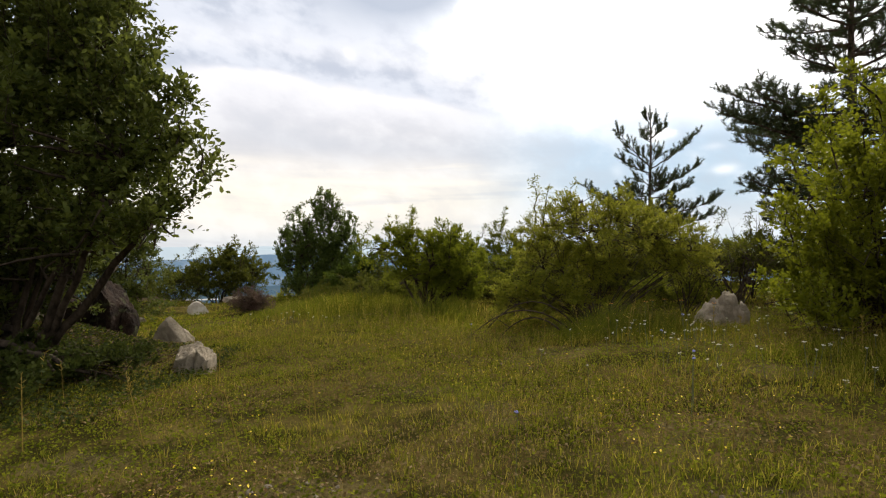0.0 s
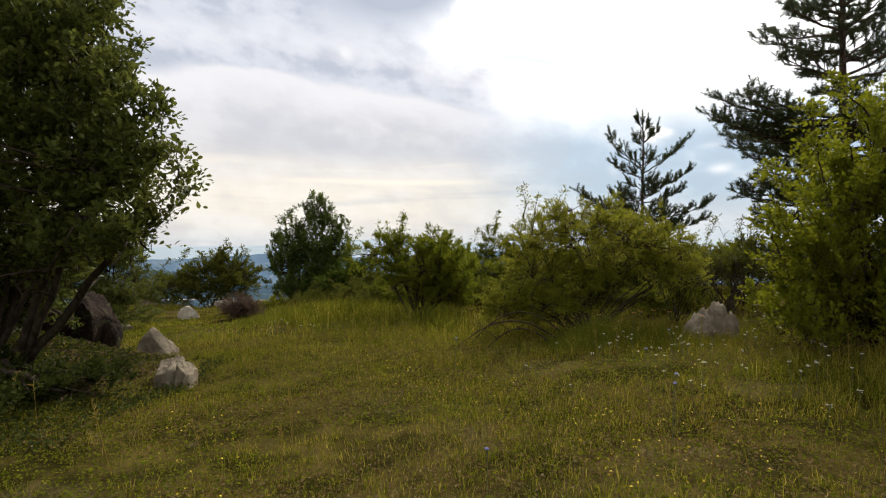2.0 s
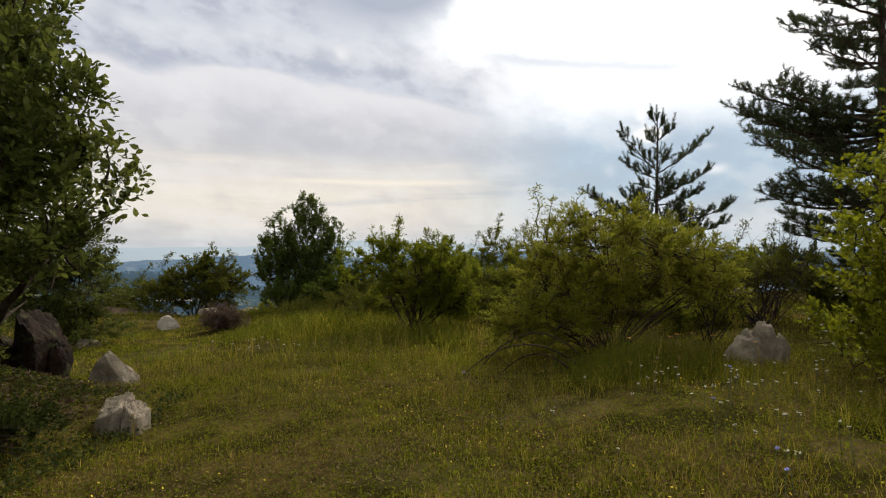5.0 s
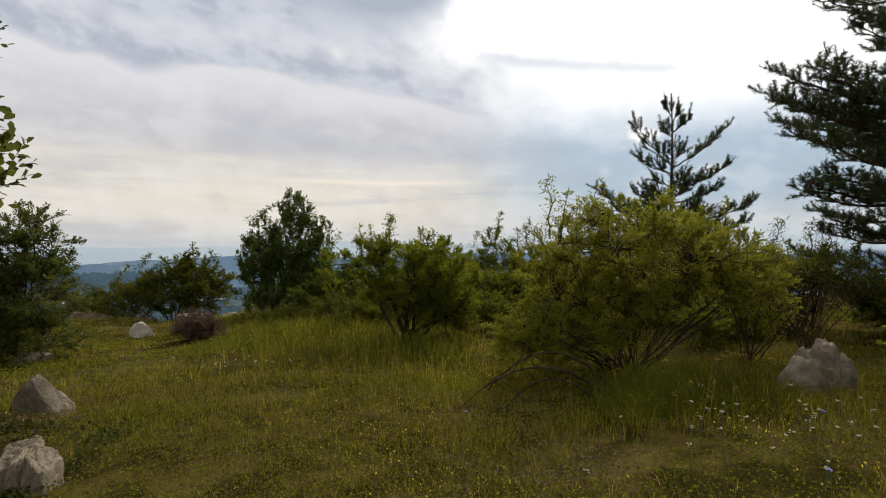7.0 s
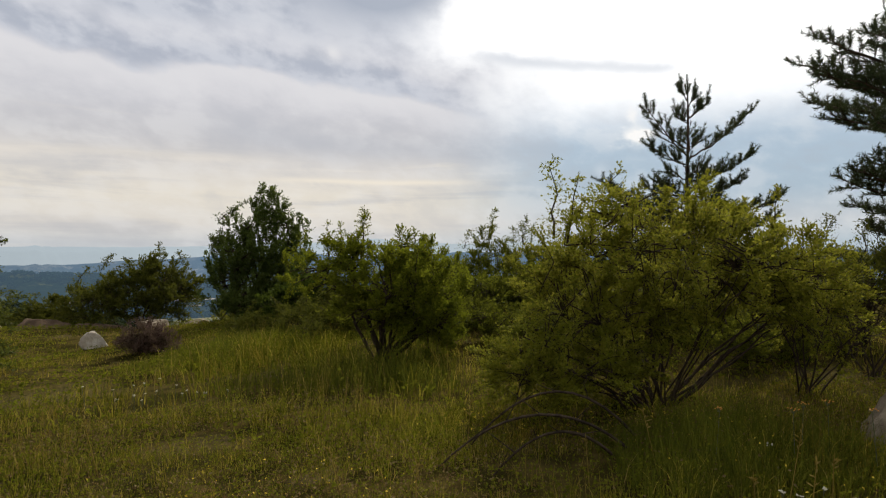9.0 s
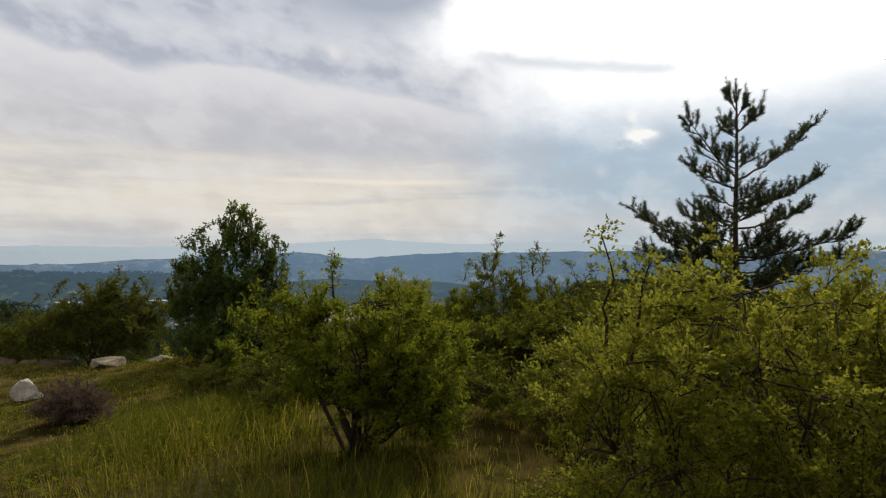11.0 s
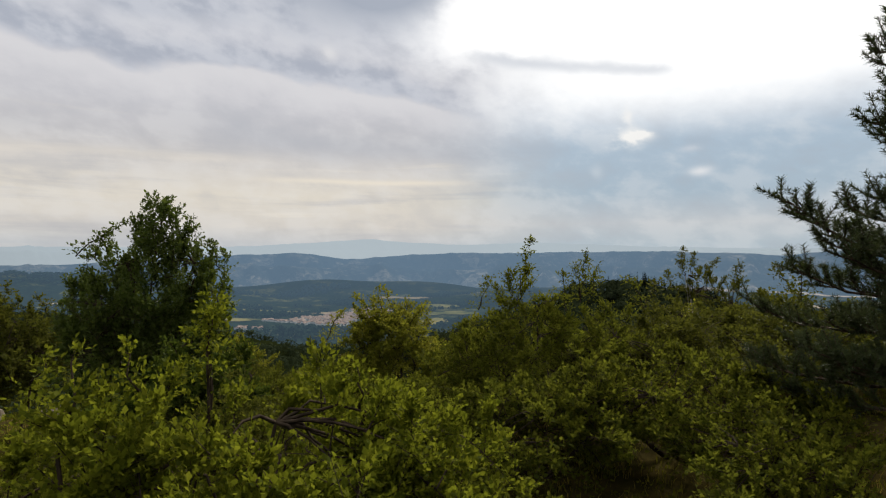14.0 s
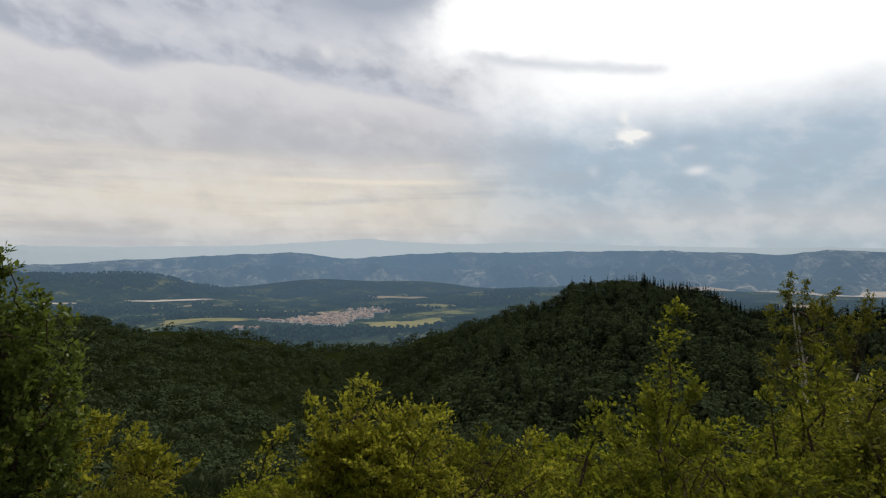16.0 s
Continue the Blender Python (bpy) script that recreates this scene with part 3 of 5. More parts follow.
        p = arc(root, tip, 0.08, 7, 0.02, rng)
        tw.add(p, np.linspace(0.011, 0.002, 7), 4)
        t = rng.uniform(0.0, 1, int(40 * ln / 0.4))
        s = np.stack([np.interp(t, np.linspace(0, 1, 7), p[:, i]) for i in range(3)], 1)
        w = unit(rng.normal(0, 0.8, (len(t), 3)) * [1, 1, 0.6] + [0, 0, 0.35])
        v2, f2 = leafy_twigs(rng, s, w, twig * (1.25 - 0.8 * t), max(5, per * 3 // 4), leaf, slim, broad=broad)
        vs.append(v2)
        fs.append(f2 + nv)
        nv += len(v2)
    tagged(part("brushwood", tw.mesh("brushwood", M_TWIG if bark is M_BIRCH else bark), foot), kind="stuff")
    tagged(part("crown", big_mesh("crown", np.concatenate(vs), np.concatenate(fs), mat), foot), kind="stuff")
    return foot


def pine(name, label, loc, height, whorls, seed, per_m=7, needles=100, radius=0.07, length=0.06, shoot=0.22, thick=0.0028, side_len=0.42, ragged=0.0, boughs=()):
    """A pine: a straight stem with whorls of limbs that end in needle-covered shoots. whorls: (height, reach, limbs, rise)."""
    rng = np.random.RandomState(seed)
    foot = tagged(new(name), label, "tree")
    foot.location = loc
    tr = Tubes()
    zs = np.linspace(-0.2, height, 16)
    axis = np.stack([0.02 * np.sin(zs * 2.1), 0.02 * np.cos(zs * 1.7), zs], 1)
    tr.add(axis, np.linspace(radius, 0.010, 16), 8)
    tw = Tubes()
    S, W, L = [axis[-1] - [0, 0, 0.45], axis[-1] - [0, 0, 0.1]], [[0, 0, 1], [0, 0, 1]], [0.5, 0.2]
    for k in range(4):
        a = k * 1.57 + 0.4
        S.append(axis[-1] - [0, 0, 0.3]); W.append([0.3 * math.cos(a), 0.3 * math.sin(a), 1]); L.append(0.22)
    spread = [(z, R, m, rise, None) for z, R, m, rise in whorls] + [(z, R, 1, rise, a) for z, R, rise, a in boughs]
    for z, R, m, rise, heading in spread:
        c = np.array([np.interp(z, zs, axis[:, i]) for i in range(3)])
        a0 = rng.uniform(0, 6.28)
        for j in range(m):
            a = a0 + j * 6.283 / m + rng.normal(0, 0.25)
            Rj = R * rng.uniform(0.75 - 0.35 * ragged, 1.1)
            if heading is not None:
                a, Rj = radians(heading), R
            c = np.array([np.interp(z, zs, axis[:, i]) for i in range(3)]) + [0, 0, ragged * rng.uniform(-0.28, 0.28)]
            out = np.array([math.cos(a), math.sin(a), 0])
            p = arc(c, c + out * Rj + [0, 0, rise * Rj * rng.uniform(0.7, 1.25)], -0.16 * Rj, 9, 0.015, rng)
            lb = Tubes()
            lb.add(p, np.linspace(0.012 + radius * 0.22 * Rj / 2, 0.005, 9), 5)
            part("limb", lb.mesh("limb", M_PBARK), foot)
            nb = max(3, int(per_m * Rj))
            for q in range(nb):
                t = 0.22 + 0.78 * (q + rng.uniform(0, 0.6)) / nb
                s = np.array([np.interp(t, np.linspace(0, 1, 9), p[:, i]) for i in range(3)])
                side = np.cross(out, [0, 0, 1]) * (1 if q % 2 else -1)
                w = unit(out * 0.7 + side * rng.uniform(0.4, 1.0) + [0, 0, rng.uniform(0.0, 0.55) + 0.35 * rise])
                ln = side_len * (0.35 + 0.65 * (1 - t)) * min(1.0, 0.4 + Rj * 0.5) * rng.uniform(0.7, 1.2)
                e = s + w * ln
                tw.add(arc(s, e, -0.02, 4), np.linspace(0.008, 0.004, 4), 4)
                for _ in range(2 + int(ln > 0.25) + int(2 * ragged)):
                    w2 = unit(w * 0.7 + rng.normal(0, 0.3 + 0.3 * ragged, 3) + [0, 0, 0.35 + 0.55 * (1 - ragged) + 0.4 * rise])
                    S.append(e - w * ln * rng.uniform(0, 0.6)); W.append(w2); L.append(shoot * rng.uniform(0.6, 1.2))
                S.append(s + w * ln * 0.2); W.append(w); L.append(ln * 0.8)
            w = unit(p[-1] - p[-2] + [0, 0, 0.10])
            S.append(p[-2]); W.append(w); L.append(shoot * 1.6)
            for sg in (-1, 1):
                S.append(p[-2]); W.append(unit(w + 0.5 * sg * np.cross(out, [0, 0, 1]) + [0, 0, 0.25])); L.append(shoot)
    S, W, L = np.array(S), unit(np.array(W, float)), np.array(L)
    for s, w, l in zip(S, W, L):
        tw.add(np.array([s, s + w * l]), [0.006, 0.003], 3)
    n = len(S)
    t = rng.uniform(0.05, 1.0, n * needles)[:, None]
    s, w, l = np.repeat(S, needles, 0), np.repeat(W, needles, 0), np.repeat(L, needles)[:, None]
    base = s + w * l * t
    side = unit(np.cross(w, rng.normal(0, 1, (n * needles, 3))))
    d = unit(w * 0.8 + side)
    tip = base + d * (length * rng.uniform(0.7, 1.2, n * needles))[:, None]
    wd = unit(np.cross(d, rng.normal(0, 1, (n * needles, 3)))) * thick
    v = np.stack([base - wd, base + wd, tip], 1).reshape(-1, 3)
    fcs = np.arange(len(v)).reshape(-1, 3)
    part("trunk", tr.mesh("trunk", M_PBARK), foot)
    tagged(part("brushwood", tw.mesh("brushwood", M_PBARK), foot), kind="stuff")
    tagged(part("crown", big_mesh("crown", v, fcs, M_NEEDLE), foot), kind="stuff")
    return foot


def boulder(name, label, loc, size, seed, mat, turn=0.0, cuts=8, rough=0.07, detail=5, planes=(), depth=(0.45, 0.8), lumps=()):
    """A broken rock: a ball cut by flat faces and roughened, its foot sunk in the ground. planes: (nx, ny, nz, distance).
    lumps: further blocks grown to it, (x, y, half width, half depth, height, seed)."""
    vs, fs, nv = [], [], 0
    for bx, by, sx, sy, sz, sd in [(0, 0, *size, seed)] + list(lumps):
        rng = np.random.RandomState(sd)
        bm = bmesh.new()
        bmesh.ops.create_icosphere(bm, subdivisions=detail, radius=1.0)
        flat = [(Vector(p[:3]).normalized(), p[3]) for p in planes] if sd == seed else []
        flat += [(Vector(unit(rng.normal(0, 1, 3) * [1, 1, 0.8])), rng.uniform(*depth)) for _ in range(cuts)]
        for v in bm.verts:
            p = v.co * 1.25
            for _ in range(3):
                for nrm, dd in flat:
                    over = p.dot(nrm) - dd
                    if over > 0:
                        p = p - nrm * over * 0.97
            k = noise.fractal(p * 1.8 + Vector((sd, 0, 0)), 0.9, 2.1, 5)
            k2 = noise.noise(p * 7 + Vector((0, sd, 0)))
            k3 = abs(noise.noise(p * 3.1 + Vector((sd, sd, 0))))
            v.co = p * (1 + rough * k + 0.03 * k2 - 0.05 * max(0.0, 0.10 - k3) / 0.10)
        ex = [max(abs(v.co[i]) for v in bm.verts) for i in (0, 1)] + [max(v.co.z for v in bm.verts)]
        vs.append(np.array([[v.co.x * sx / ex[0] + bx, v.co.y * sy / ex[1] + by, v.co.z * sz / ex[2]] for v in bm.verts]))
        fs.append(np.array([[v.index for v in f.verts] for f in bm.faces]) + nv)
        nv += len(bm.verts)
        bm.free()
    me = big_mesh(name, np.concatenate(vs), np.concatenate(fs), mat)
    ob = tagged(new(name, me), label, "rock")
    ob.matrix_world = pose(*loc, rz=turn)
    return ob


# ---------------------------------------------------------------- the lie of the land
PR = np.array([0, 19, 21, 23.5, 30, 45, 80, 200, 400, 600, 750, 1000, 1300, 1600, 6000], float)
PZ = np.array([0, 0, -0.5, -2.0, -6.0, -13, -28, -66, -98, -112, -140, -200, -238, -250, -255], float)


# crest of the spurs: bearing, distance, height
CREST_AZ = np.array([-75, -60, -33, -24, -19, -12, -7, -2.4, 1.9, 7.2, 12, 15, 16.2, 19.5, 24.4, 26.6, 29.4, 32, 38, 60, 75], float) - 0.85
CREST_R = np.array([640, 640, 620, 630, 635, 650, 730, 690, 600, 530, 500, 495, 494, 492, 490, 490, 487, 487, 480, 470, 470], float)
CREST_Z = np.array([-38, -43, -59, -87, -97, -121, -144, -138, -101, -70, -57, -50, -41, -32, -33, -33, -42, -50, -52, -52, -54], float)


def land(x, y):
    """Height of the ground."""
    x, y = np.asarray(x, float), np.asarray(y, float)
    near = 0.05 + 0.05 * np.clip(x, -8, 10) - 0.015 * np.clip(y, -10, 22)
    near = near + 0.05 * np.sin(x * 0.9 + 0.4 * y) * np.cos(y * 0.7 - 0.2 * x) + 0.025 * np.sin(2.3 * x + 1.0) * np.sin(1.9 * y)
    near = near - 0.22 * np.exp(-(((x + 7.4) / 2.2) ** 2 + ((y - 15.5) / 2.5) ** 2))
    near = near + 0.25 * smoothstep(-x, 2.6, 4.6) * smoothstep(y, 3.5, 5.0) * (1 - smoothstep(y, 7.0, 8.5))
    near = near + 0.42 * np.exp(-(((x + 5.5) / 1.25) ** 2 + ((y - 6.7) / 0.95) ** 2))
    # falls away ahead and to both sides; level behind
    ahead = np.hypot(x * np.where(x > 0, 1.0, 0.5), np.maximum(y, 0))
    ahead = np.where(y > 0, ahead, np.abs(x) * 0.5)
    r = np.hypot(x, y)
    az = np.degrees(np.arctan2(x, np.maximum(y, 1e-3)))
    fall = np.interp(ahead, PR, PZ)
    # wooded spurs on both sides of a ravine, half a kilometre off
    rc, zc = np.interp(az, CREST_AZ, CREST_R), np.interp(az, CREST_AZ, CREST_Z)
    inner = fall + (zc - fall) * smoothstep(r, 0.28 * rc, rc)
    inner = inner - 24 * np.exp(-(((az + 7) / 7) ** 2)) * smoothstep(r, 90, 300) * (1 - smoothstep(r, 0.6 * rc, rc))
    outer = zc + (-238 - zc) * smoothstep(r, rc, rc + 560)
    fall = np.where((r > 60) & (y > 0), np.where(r < rc, inner, outer), fall)
    far = smoothstep(r, 40, 160)
    lumps = far * (4 * np.sin(x * 0.021 + 1) * np.cos(y * 0.017) + 3.0 * np.sin(x * 0.05 + y * 0.043) + 2.0 * np.sin(x * 0.11 - y * 0.04))
    lumps = lumps * (1 - 0.7 * smoothstep(r, 700, 1100))
    return near * (1 - smoothstep(r, 30, 120)) + fall + lumps


def at(x, y, dz=0.0):
    return (x, y, float(land(x, y)) + dz)


def build_ground():
    front = np.concatenate([np.linspace(-60, 60, 210), np.linspace(60, 300, 60)[1:-1]])
    ang = np.radians(90 - front)
    rad = np.concatenate([np.linspace(0.05, 24, 90), np.geomspace(24.3, 1300, 100)])
    R, A = np.meshgrid(rad, ang, indexing="ij")
    X, Y = R * np.cos(A), R * np.sin(A) + 0.0
    Z = land(X, Y)
    v = np.stack([X, Y, Z], -1).reshape(-1, 3)
    k = len(ang)
    i, j = np.meshgrid(np.arange(len(rad) - 1), np.arange(k), indexing="ij")
    j2 = (j + 1) % k
    f = np.stack([i * k + j, i * k + j2, (i + 1) * k + j2, (i + 1) * k + j], -1).reshape(-1, 4)[:, ::-1]
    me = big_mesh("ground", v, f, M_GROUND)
    me.polygons.foreach_set("use_smooth", np.ones(len(me.polygons), bool))
    ob = tagged(new("ground", me), "dry grassy hilltop falling away to wooded slopes", "ground", kind="structure")
    return ob


# wooded swells of the valley floor: place, height, widths
SWELLS = ((-1370, 2640, 104, 330, 210), (-1990, 2350, 140, 520, 260), (-660, 3050, 52, 360, 170), (-95, 3150, 44, 330, 150), (560, 2500, 24, 500, 160), (-800, 1650, 14, 300, 120), (250, 1500, 18, 260, 110))


def build_backdrop():
    """Valley floor and ranges of hills, kilometres off."""
    az = np.linspace(-75, 75, 300)
    rad = np.geomspace(1200, 4300, 60)
    R, A = np.meshgrid(rad, np.radians(az), indexing="ij")
    X, Y = R * np.sin(A), R * np.cos(A)
    Z = -231 + 9 * np.sin(X * 0.0031) * np.cos(Y * 0.0027) + 6 * np.sin(X * 0.009 + Y * 0.004)
    # wooded swells in the middle distance
    for cx, cy, h, sx, sy in SWELLS:
        Z += h * np.exp(-(((X - cx) / sx) ** 2) - (((Y - cy) / sy) ** 2))
    Z -= 10 * (1 - smoothstep(R, 1200, 1290))

    def sheet(name, X, Y, Z, mat, label):
        k = X.shape[1]
        i, j = np.meshgrid(np.arange(X.shape[0] - 1), np.arange(k - 1), indexing="ij")
        f = np.stack([i * k + j, i * k + j + 1, (i + 1) * k + j + 1, (i + 1) * k + j], -1).reshape(-1, 4)[:, ::-1]
        me = big_mesh(name, np.stack([X, Y, Z], -1).reshape(-1, 3), f, mat)
        me.polygons.foreach_set("use_smooth", np.ones(len(me.polygons), bool))
        return tagged(new(name, me), label, "distance", kind="structure")

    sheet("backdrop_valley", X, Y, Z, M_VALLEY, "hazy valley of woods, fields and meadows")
    def ridge(name, r0, r1, base, crest, mat, label, seed, amp):
        """A range of hills: crest gives its height over the bearing, broken up by spurs and gullies."""
        az = np.linspace(-75, 75, 640)
        T, A = np.meshgrid(np.linspace(0, 1, 30), np.radians(az), indexing="ij")
        rr = np.random.RandomState(seed)
        prof = sum(rr.uniform(0.5, 1) / k ** 0.6 * np.sin(np.radians(az) * k * 5.1 + rr.uniform(0, 6.28)) for k in (5, 8, 13, 21, 34, 55))
        prof = prof / np.abs(prof).max()
        R = r0 + (r1 - r0) * T + 60 * np.sin(A * 19 + T * 3) + 35 * np.sin(A * 43 + 2 * T)
        spur = np.sin(A * 37 + 2.0 * np.sin(A * 11)) * 26 + np.sin(A * 83 + 3 * T) * 13 + np.sin(A * 171 + 5 * np.sin(A * 23)) * 7
        at_ = np.array(crest, float)
        soft = np.convolve(np.pad(np.interp(az + 0.85, at_[:, 0], at_[:, 1]), 8, "edge"), np.hanning(19)[1:-1] / np.hanning(19).sum(), "valid")
        Z = base + (soft[None] - base + amp * prof[None]) * smoothstep(T, 0, 1) + (0.6 + amp / 30) * spur * np.sin(np.pi * T) + 9 * np.sin(A * 260 + 9 * T + 4 * np.sin(A * 31)) * np.sin(np.pi * T)
        sheet(name, R * np.sin(A), R * np.cos(A), Z, mat, label)

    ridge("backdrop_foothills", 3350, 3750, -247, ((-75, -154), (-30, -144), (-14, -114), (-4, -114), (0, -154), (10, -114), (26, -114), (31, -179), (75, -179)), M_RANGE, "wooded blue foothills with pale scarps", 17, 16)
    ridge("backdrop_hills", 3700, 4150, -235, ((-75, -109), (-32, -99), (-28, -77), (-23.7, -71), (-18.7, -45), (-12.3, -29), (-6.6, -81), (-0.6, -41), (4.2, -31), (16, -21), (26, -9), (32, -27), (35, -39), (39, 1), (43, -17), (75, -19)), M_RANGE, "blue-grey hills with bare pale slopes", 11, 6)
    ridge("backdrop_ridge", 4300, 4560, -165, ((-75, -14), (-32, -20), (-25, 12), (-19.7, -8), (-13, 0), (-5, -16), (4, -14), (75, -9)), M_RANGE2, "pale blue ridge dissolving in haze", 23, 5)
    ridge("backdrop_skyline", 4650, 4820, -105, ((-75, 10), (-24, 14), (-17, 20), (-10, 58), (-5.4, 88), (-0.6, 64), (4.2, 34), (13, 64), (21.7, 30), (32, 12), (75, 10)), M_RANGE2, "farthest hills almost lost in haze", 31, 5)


build_ground()
build_backdrop()

# ---------------------------------------------------------------- rocks
boulder("boulder", "grey-brown weathered boulder with a pointed top in the grass", at(3.80, 7.4, -0.08), (0.40, 0.34, 0.49), 5, M_ROCK, 0, 3, 0.10,
        planes=[(-0.62, -0.15, 0.77, 0.56), (0.15, -0.25, 0.95, 0.62), (0.2, -0.93, 0.3, 0.60), (0.0, 0.9, 0.4, 0.60)], depth=(0.6, 0.9),
        lumps=[(0.13, 0.02, 0.20, 0.20, 0.585, 47), (0.27, -0.02, 0.18, 0.2, 0.45, 43), (-0.16, -0.05, 0.26, 0.25, 0.44, 44)])
boulder("boulder", "pale split boulder lying in flowering turf", at(-2.92, 6.05, -0.12), (0.27, 0.24, 0.43), 8, M_ROCK, 0, 2, 0.08,
        planes=[(-0.10, -0.15, 1.0, 0.56), (-0.72, -0.25, 0.62, 0.62), (0.9, -0.45, 0.1, 0.60), (-0.1, -0.95, 0.25, 0.62)], depth=(0.7, 0.95))
boulder("boulder", "pale broken boulder beside a larger one", at(-2.66, 6.02, -0.12), (0.13, 0.18, 0.40), 9, M_ROCK, 10, 3, planes=[(0.1, -0.1, 0.98, 0.6), (0.9, -0.4, 0.1, 0.6), (0.2, -0.95, 0.1, 0.6)])
boulder("boulder", "pale slanting boulder half sunk in grass", at(-3.85, 7.8, -0.06), (0.34, 0.26, 0.48), 12, M_ROCK, -15, 6, planes=[(0.72, -0.2, 0.66, 0.42), (-0.9, 0.1, 0.4, 0.6)])
boulder("boulder", "white limestone boulder in dry meadow", at(-7.45, 16.4, 0.02), (0.36, 0.28, 0.36), 15, M_ROCKPALE, 10, 6)
boulder("slab", "flat pale stone slab propped in the grass", at(-7.25, 18.6, 0.10), (0.40, 0.35, 0.10), 21, M_ROCK, 15, 5)
boulder("slab", "low grey stone slab beside the heath clump", at(-6.2, 18.9, 0.06), (0.32, 0.3, 0.10), 22, M_ROCK, -15, 5)
boulder("slab", "long pale stone slab sunk in the meadow", at(-6.7, 11.5, -0.02), (0.48, 0.22, 0.20), 24, M_ROCK, 12, 6)
boulder("rock_outcrop", "brown earthy rock outcrop at the meadow's edge", at(-10.7, 19.0, -0.05), (0.95, 0.55, 0.42), 27, M_EARTHROCK, 0, 8, 0.12)
boulder("rock_outcrop", "low brown rock ledge at the meadow's edge", at(-9.5, 19.5, -0.05), (0.7, 0.4, 0.28), 29, M_EARTHROCK, 20, 8, 0.12)
boulder("boulder", "small grey stone on the outcrop's edge", at(-11.6, 18.6, -0.02), (0.3, 0.25, 0.24), 28, M_ROCK, 0, 6)
# part of the darkness of these two rocks is shade in the base colour
boulder("rock_outcrop", "dark brown upright rock slab beneath the sallow, darkened further for its shade", at(-4.75, 7.6, -0.05), (0.30, 0.30, 0.88), 33, M_SHADEROCK, 0, 4, 0.09,
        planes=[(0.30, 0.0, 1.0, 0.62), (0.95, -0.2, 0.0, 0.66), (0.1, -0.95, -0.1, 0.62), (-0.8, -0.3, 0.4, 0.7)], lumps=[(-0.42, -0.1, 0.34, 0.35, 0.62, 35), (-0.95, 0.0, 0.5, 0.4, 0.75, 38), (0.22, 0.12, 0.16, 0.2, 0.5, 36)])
boulder("rock_outcrop", "low dark rock ledge, its colour darkened for the sallow's shade", at(-5.6, 6.6, -0.05), (0.8, 0.55, 0.55), 34, M_SHADEROCK, 15, 7, 0.12)

# ---------------------------------------------------------------- trees and shrubs round the clearing
shrub("sallow_tree", "broad dark green sallow tree leafy to the ground", "tree", at(-4.66, 5.8, -0.4),
      [(0, -0.3, 2.5, 1.6, 1.4, 1.3), (0.7, -0.5, 4.2, 0.9, 0.8, 0.7), (0.9, -0.7, 2.5, 1.25, 0.9, 1.0), (1.65, -0.9, 2.25, 0.85, 0.5, 0.55), (1.1, -0.8, 3.1, 0.9, 0.6, 0.7), (1.95, -0.9, 2.6, 0.6, 0.4, 0.55), (1.45, -0.8, 3.5, 0.7, 0.5, 0.55), (1.75, -0.9, 1.85, 0.6, 0.4, 0.35), (-0.2, -0.2, 3.9, 1.55, 1.4, 1.4), (0.85, -0.6, 3.45, 1.1, 0.8, 0.85),
       (-1.3, -0.6, 1.9, 1.5, 1.5, 1.0), (-1.9, -0.8, 1.0, 1.0, 1.0, 0.7), (-2.6, -0.5, 2.6, 1.4, 1.5, 2.0), (0.8, -0.3, 1.75, 0.75, 0.8, 0.42), (0.0, -0.4, 1.45, 0.9, 0.8, 0.4), (1.6, -0.9, 2.6, 0.8, 0.5, 0.6), (-0.8, -0.7, 1.35, 0.8, 0.7, 0.4), (-0.7, 0.1, 1.15, 1.3, 0.8, 0.42), (-1.5, -0.9, 0.7, 0.9, 0.6, 0.45), (0.1, 0.5, 1.5, 0.9, 0.7, 0.4), (-0.1, 0.0, 1.05, 0.75, 0.5, 0.38), (-0.5, -0.6, 0.95, 0.7, 0.5, 0.36)],
      1180, M_WILLOW, leaf=0.060, slim=0.27, per=7, twig=0.24, twigs=18, clump=0.16, stems=14, stem_r=0.06, seed=3, gap=0.26, shell=0.25, broad=True, flat=0.35, up=0.85, droop=0.04,
      sprigs=[(2.3, -0.9, 3.0, 0.5), (2.45, -0.9, 2.6, 0.4), (2.0, -0.7, 3.6, 0.5), (1.7, -0.5, 4.1, 0.5)])
shrub("bramble", "low bramble under the sallow, leaves darkened for its shade", "bush", at(-4.55, 5.0, -0.05),
      [(0, 0, 0.25, 0.9, 0.5, 0.24), (-1.2, 0.1, 0.4, 1.0, 0.6, 0.36), (1.0, 0.3, 0.14, 0.7, 0.5, 0.14), (0.4, -0.5, 0.12, 0.8, 0.5, 0.12)], 230, M_UNDERSHADE, leaf=0.042, slim=0.34, per=8, twig=0.15, twigs=14, clump=0.10, stems=9, stem_r=0.008, seed=4, gap=0.25)
shrub("hawthorn_bush", "small-leaved green hawthorn bush behind the sallow", "bush", at(-7.1, 11.8),
      [(0, 0, 1.2, 1.05, 1.0, 0.9), (0.1, -0.2, 0.5, 0.95, 0.8, 0.45), (0.1, 0, 2.15, 0.75, 0.7, 0.7), (-1.0, 0, 1.2, 1.0, 1.0, 0.9)], 420, M_WILLOW, leaf=0.042, slim=0.34, per=8, twig=0.18, twigs=18, clump=0.14, stems=8, stem_r=0.025, seed=18, gap=0.20,
      sprigs=[(0.6, 0, 2.3, 0.4), (0.0, 0, 2.6, 0.4)])
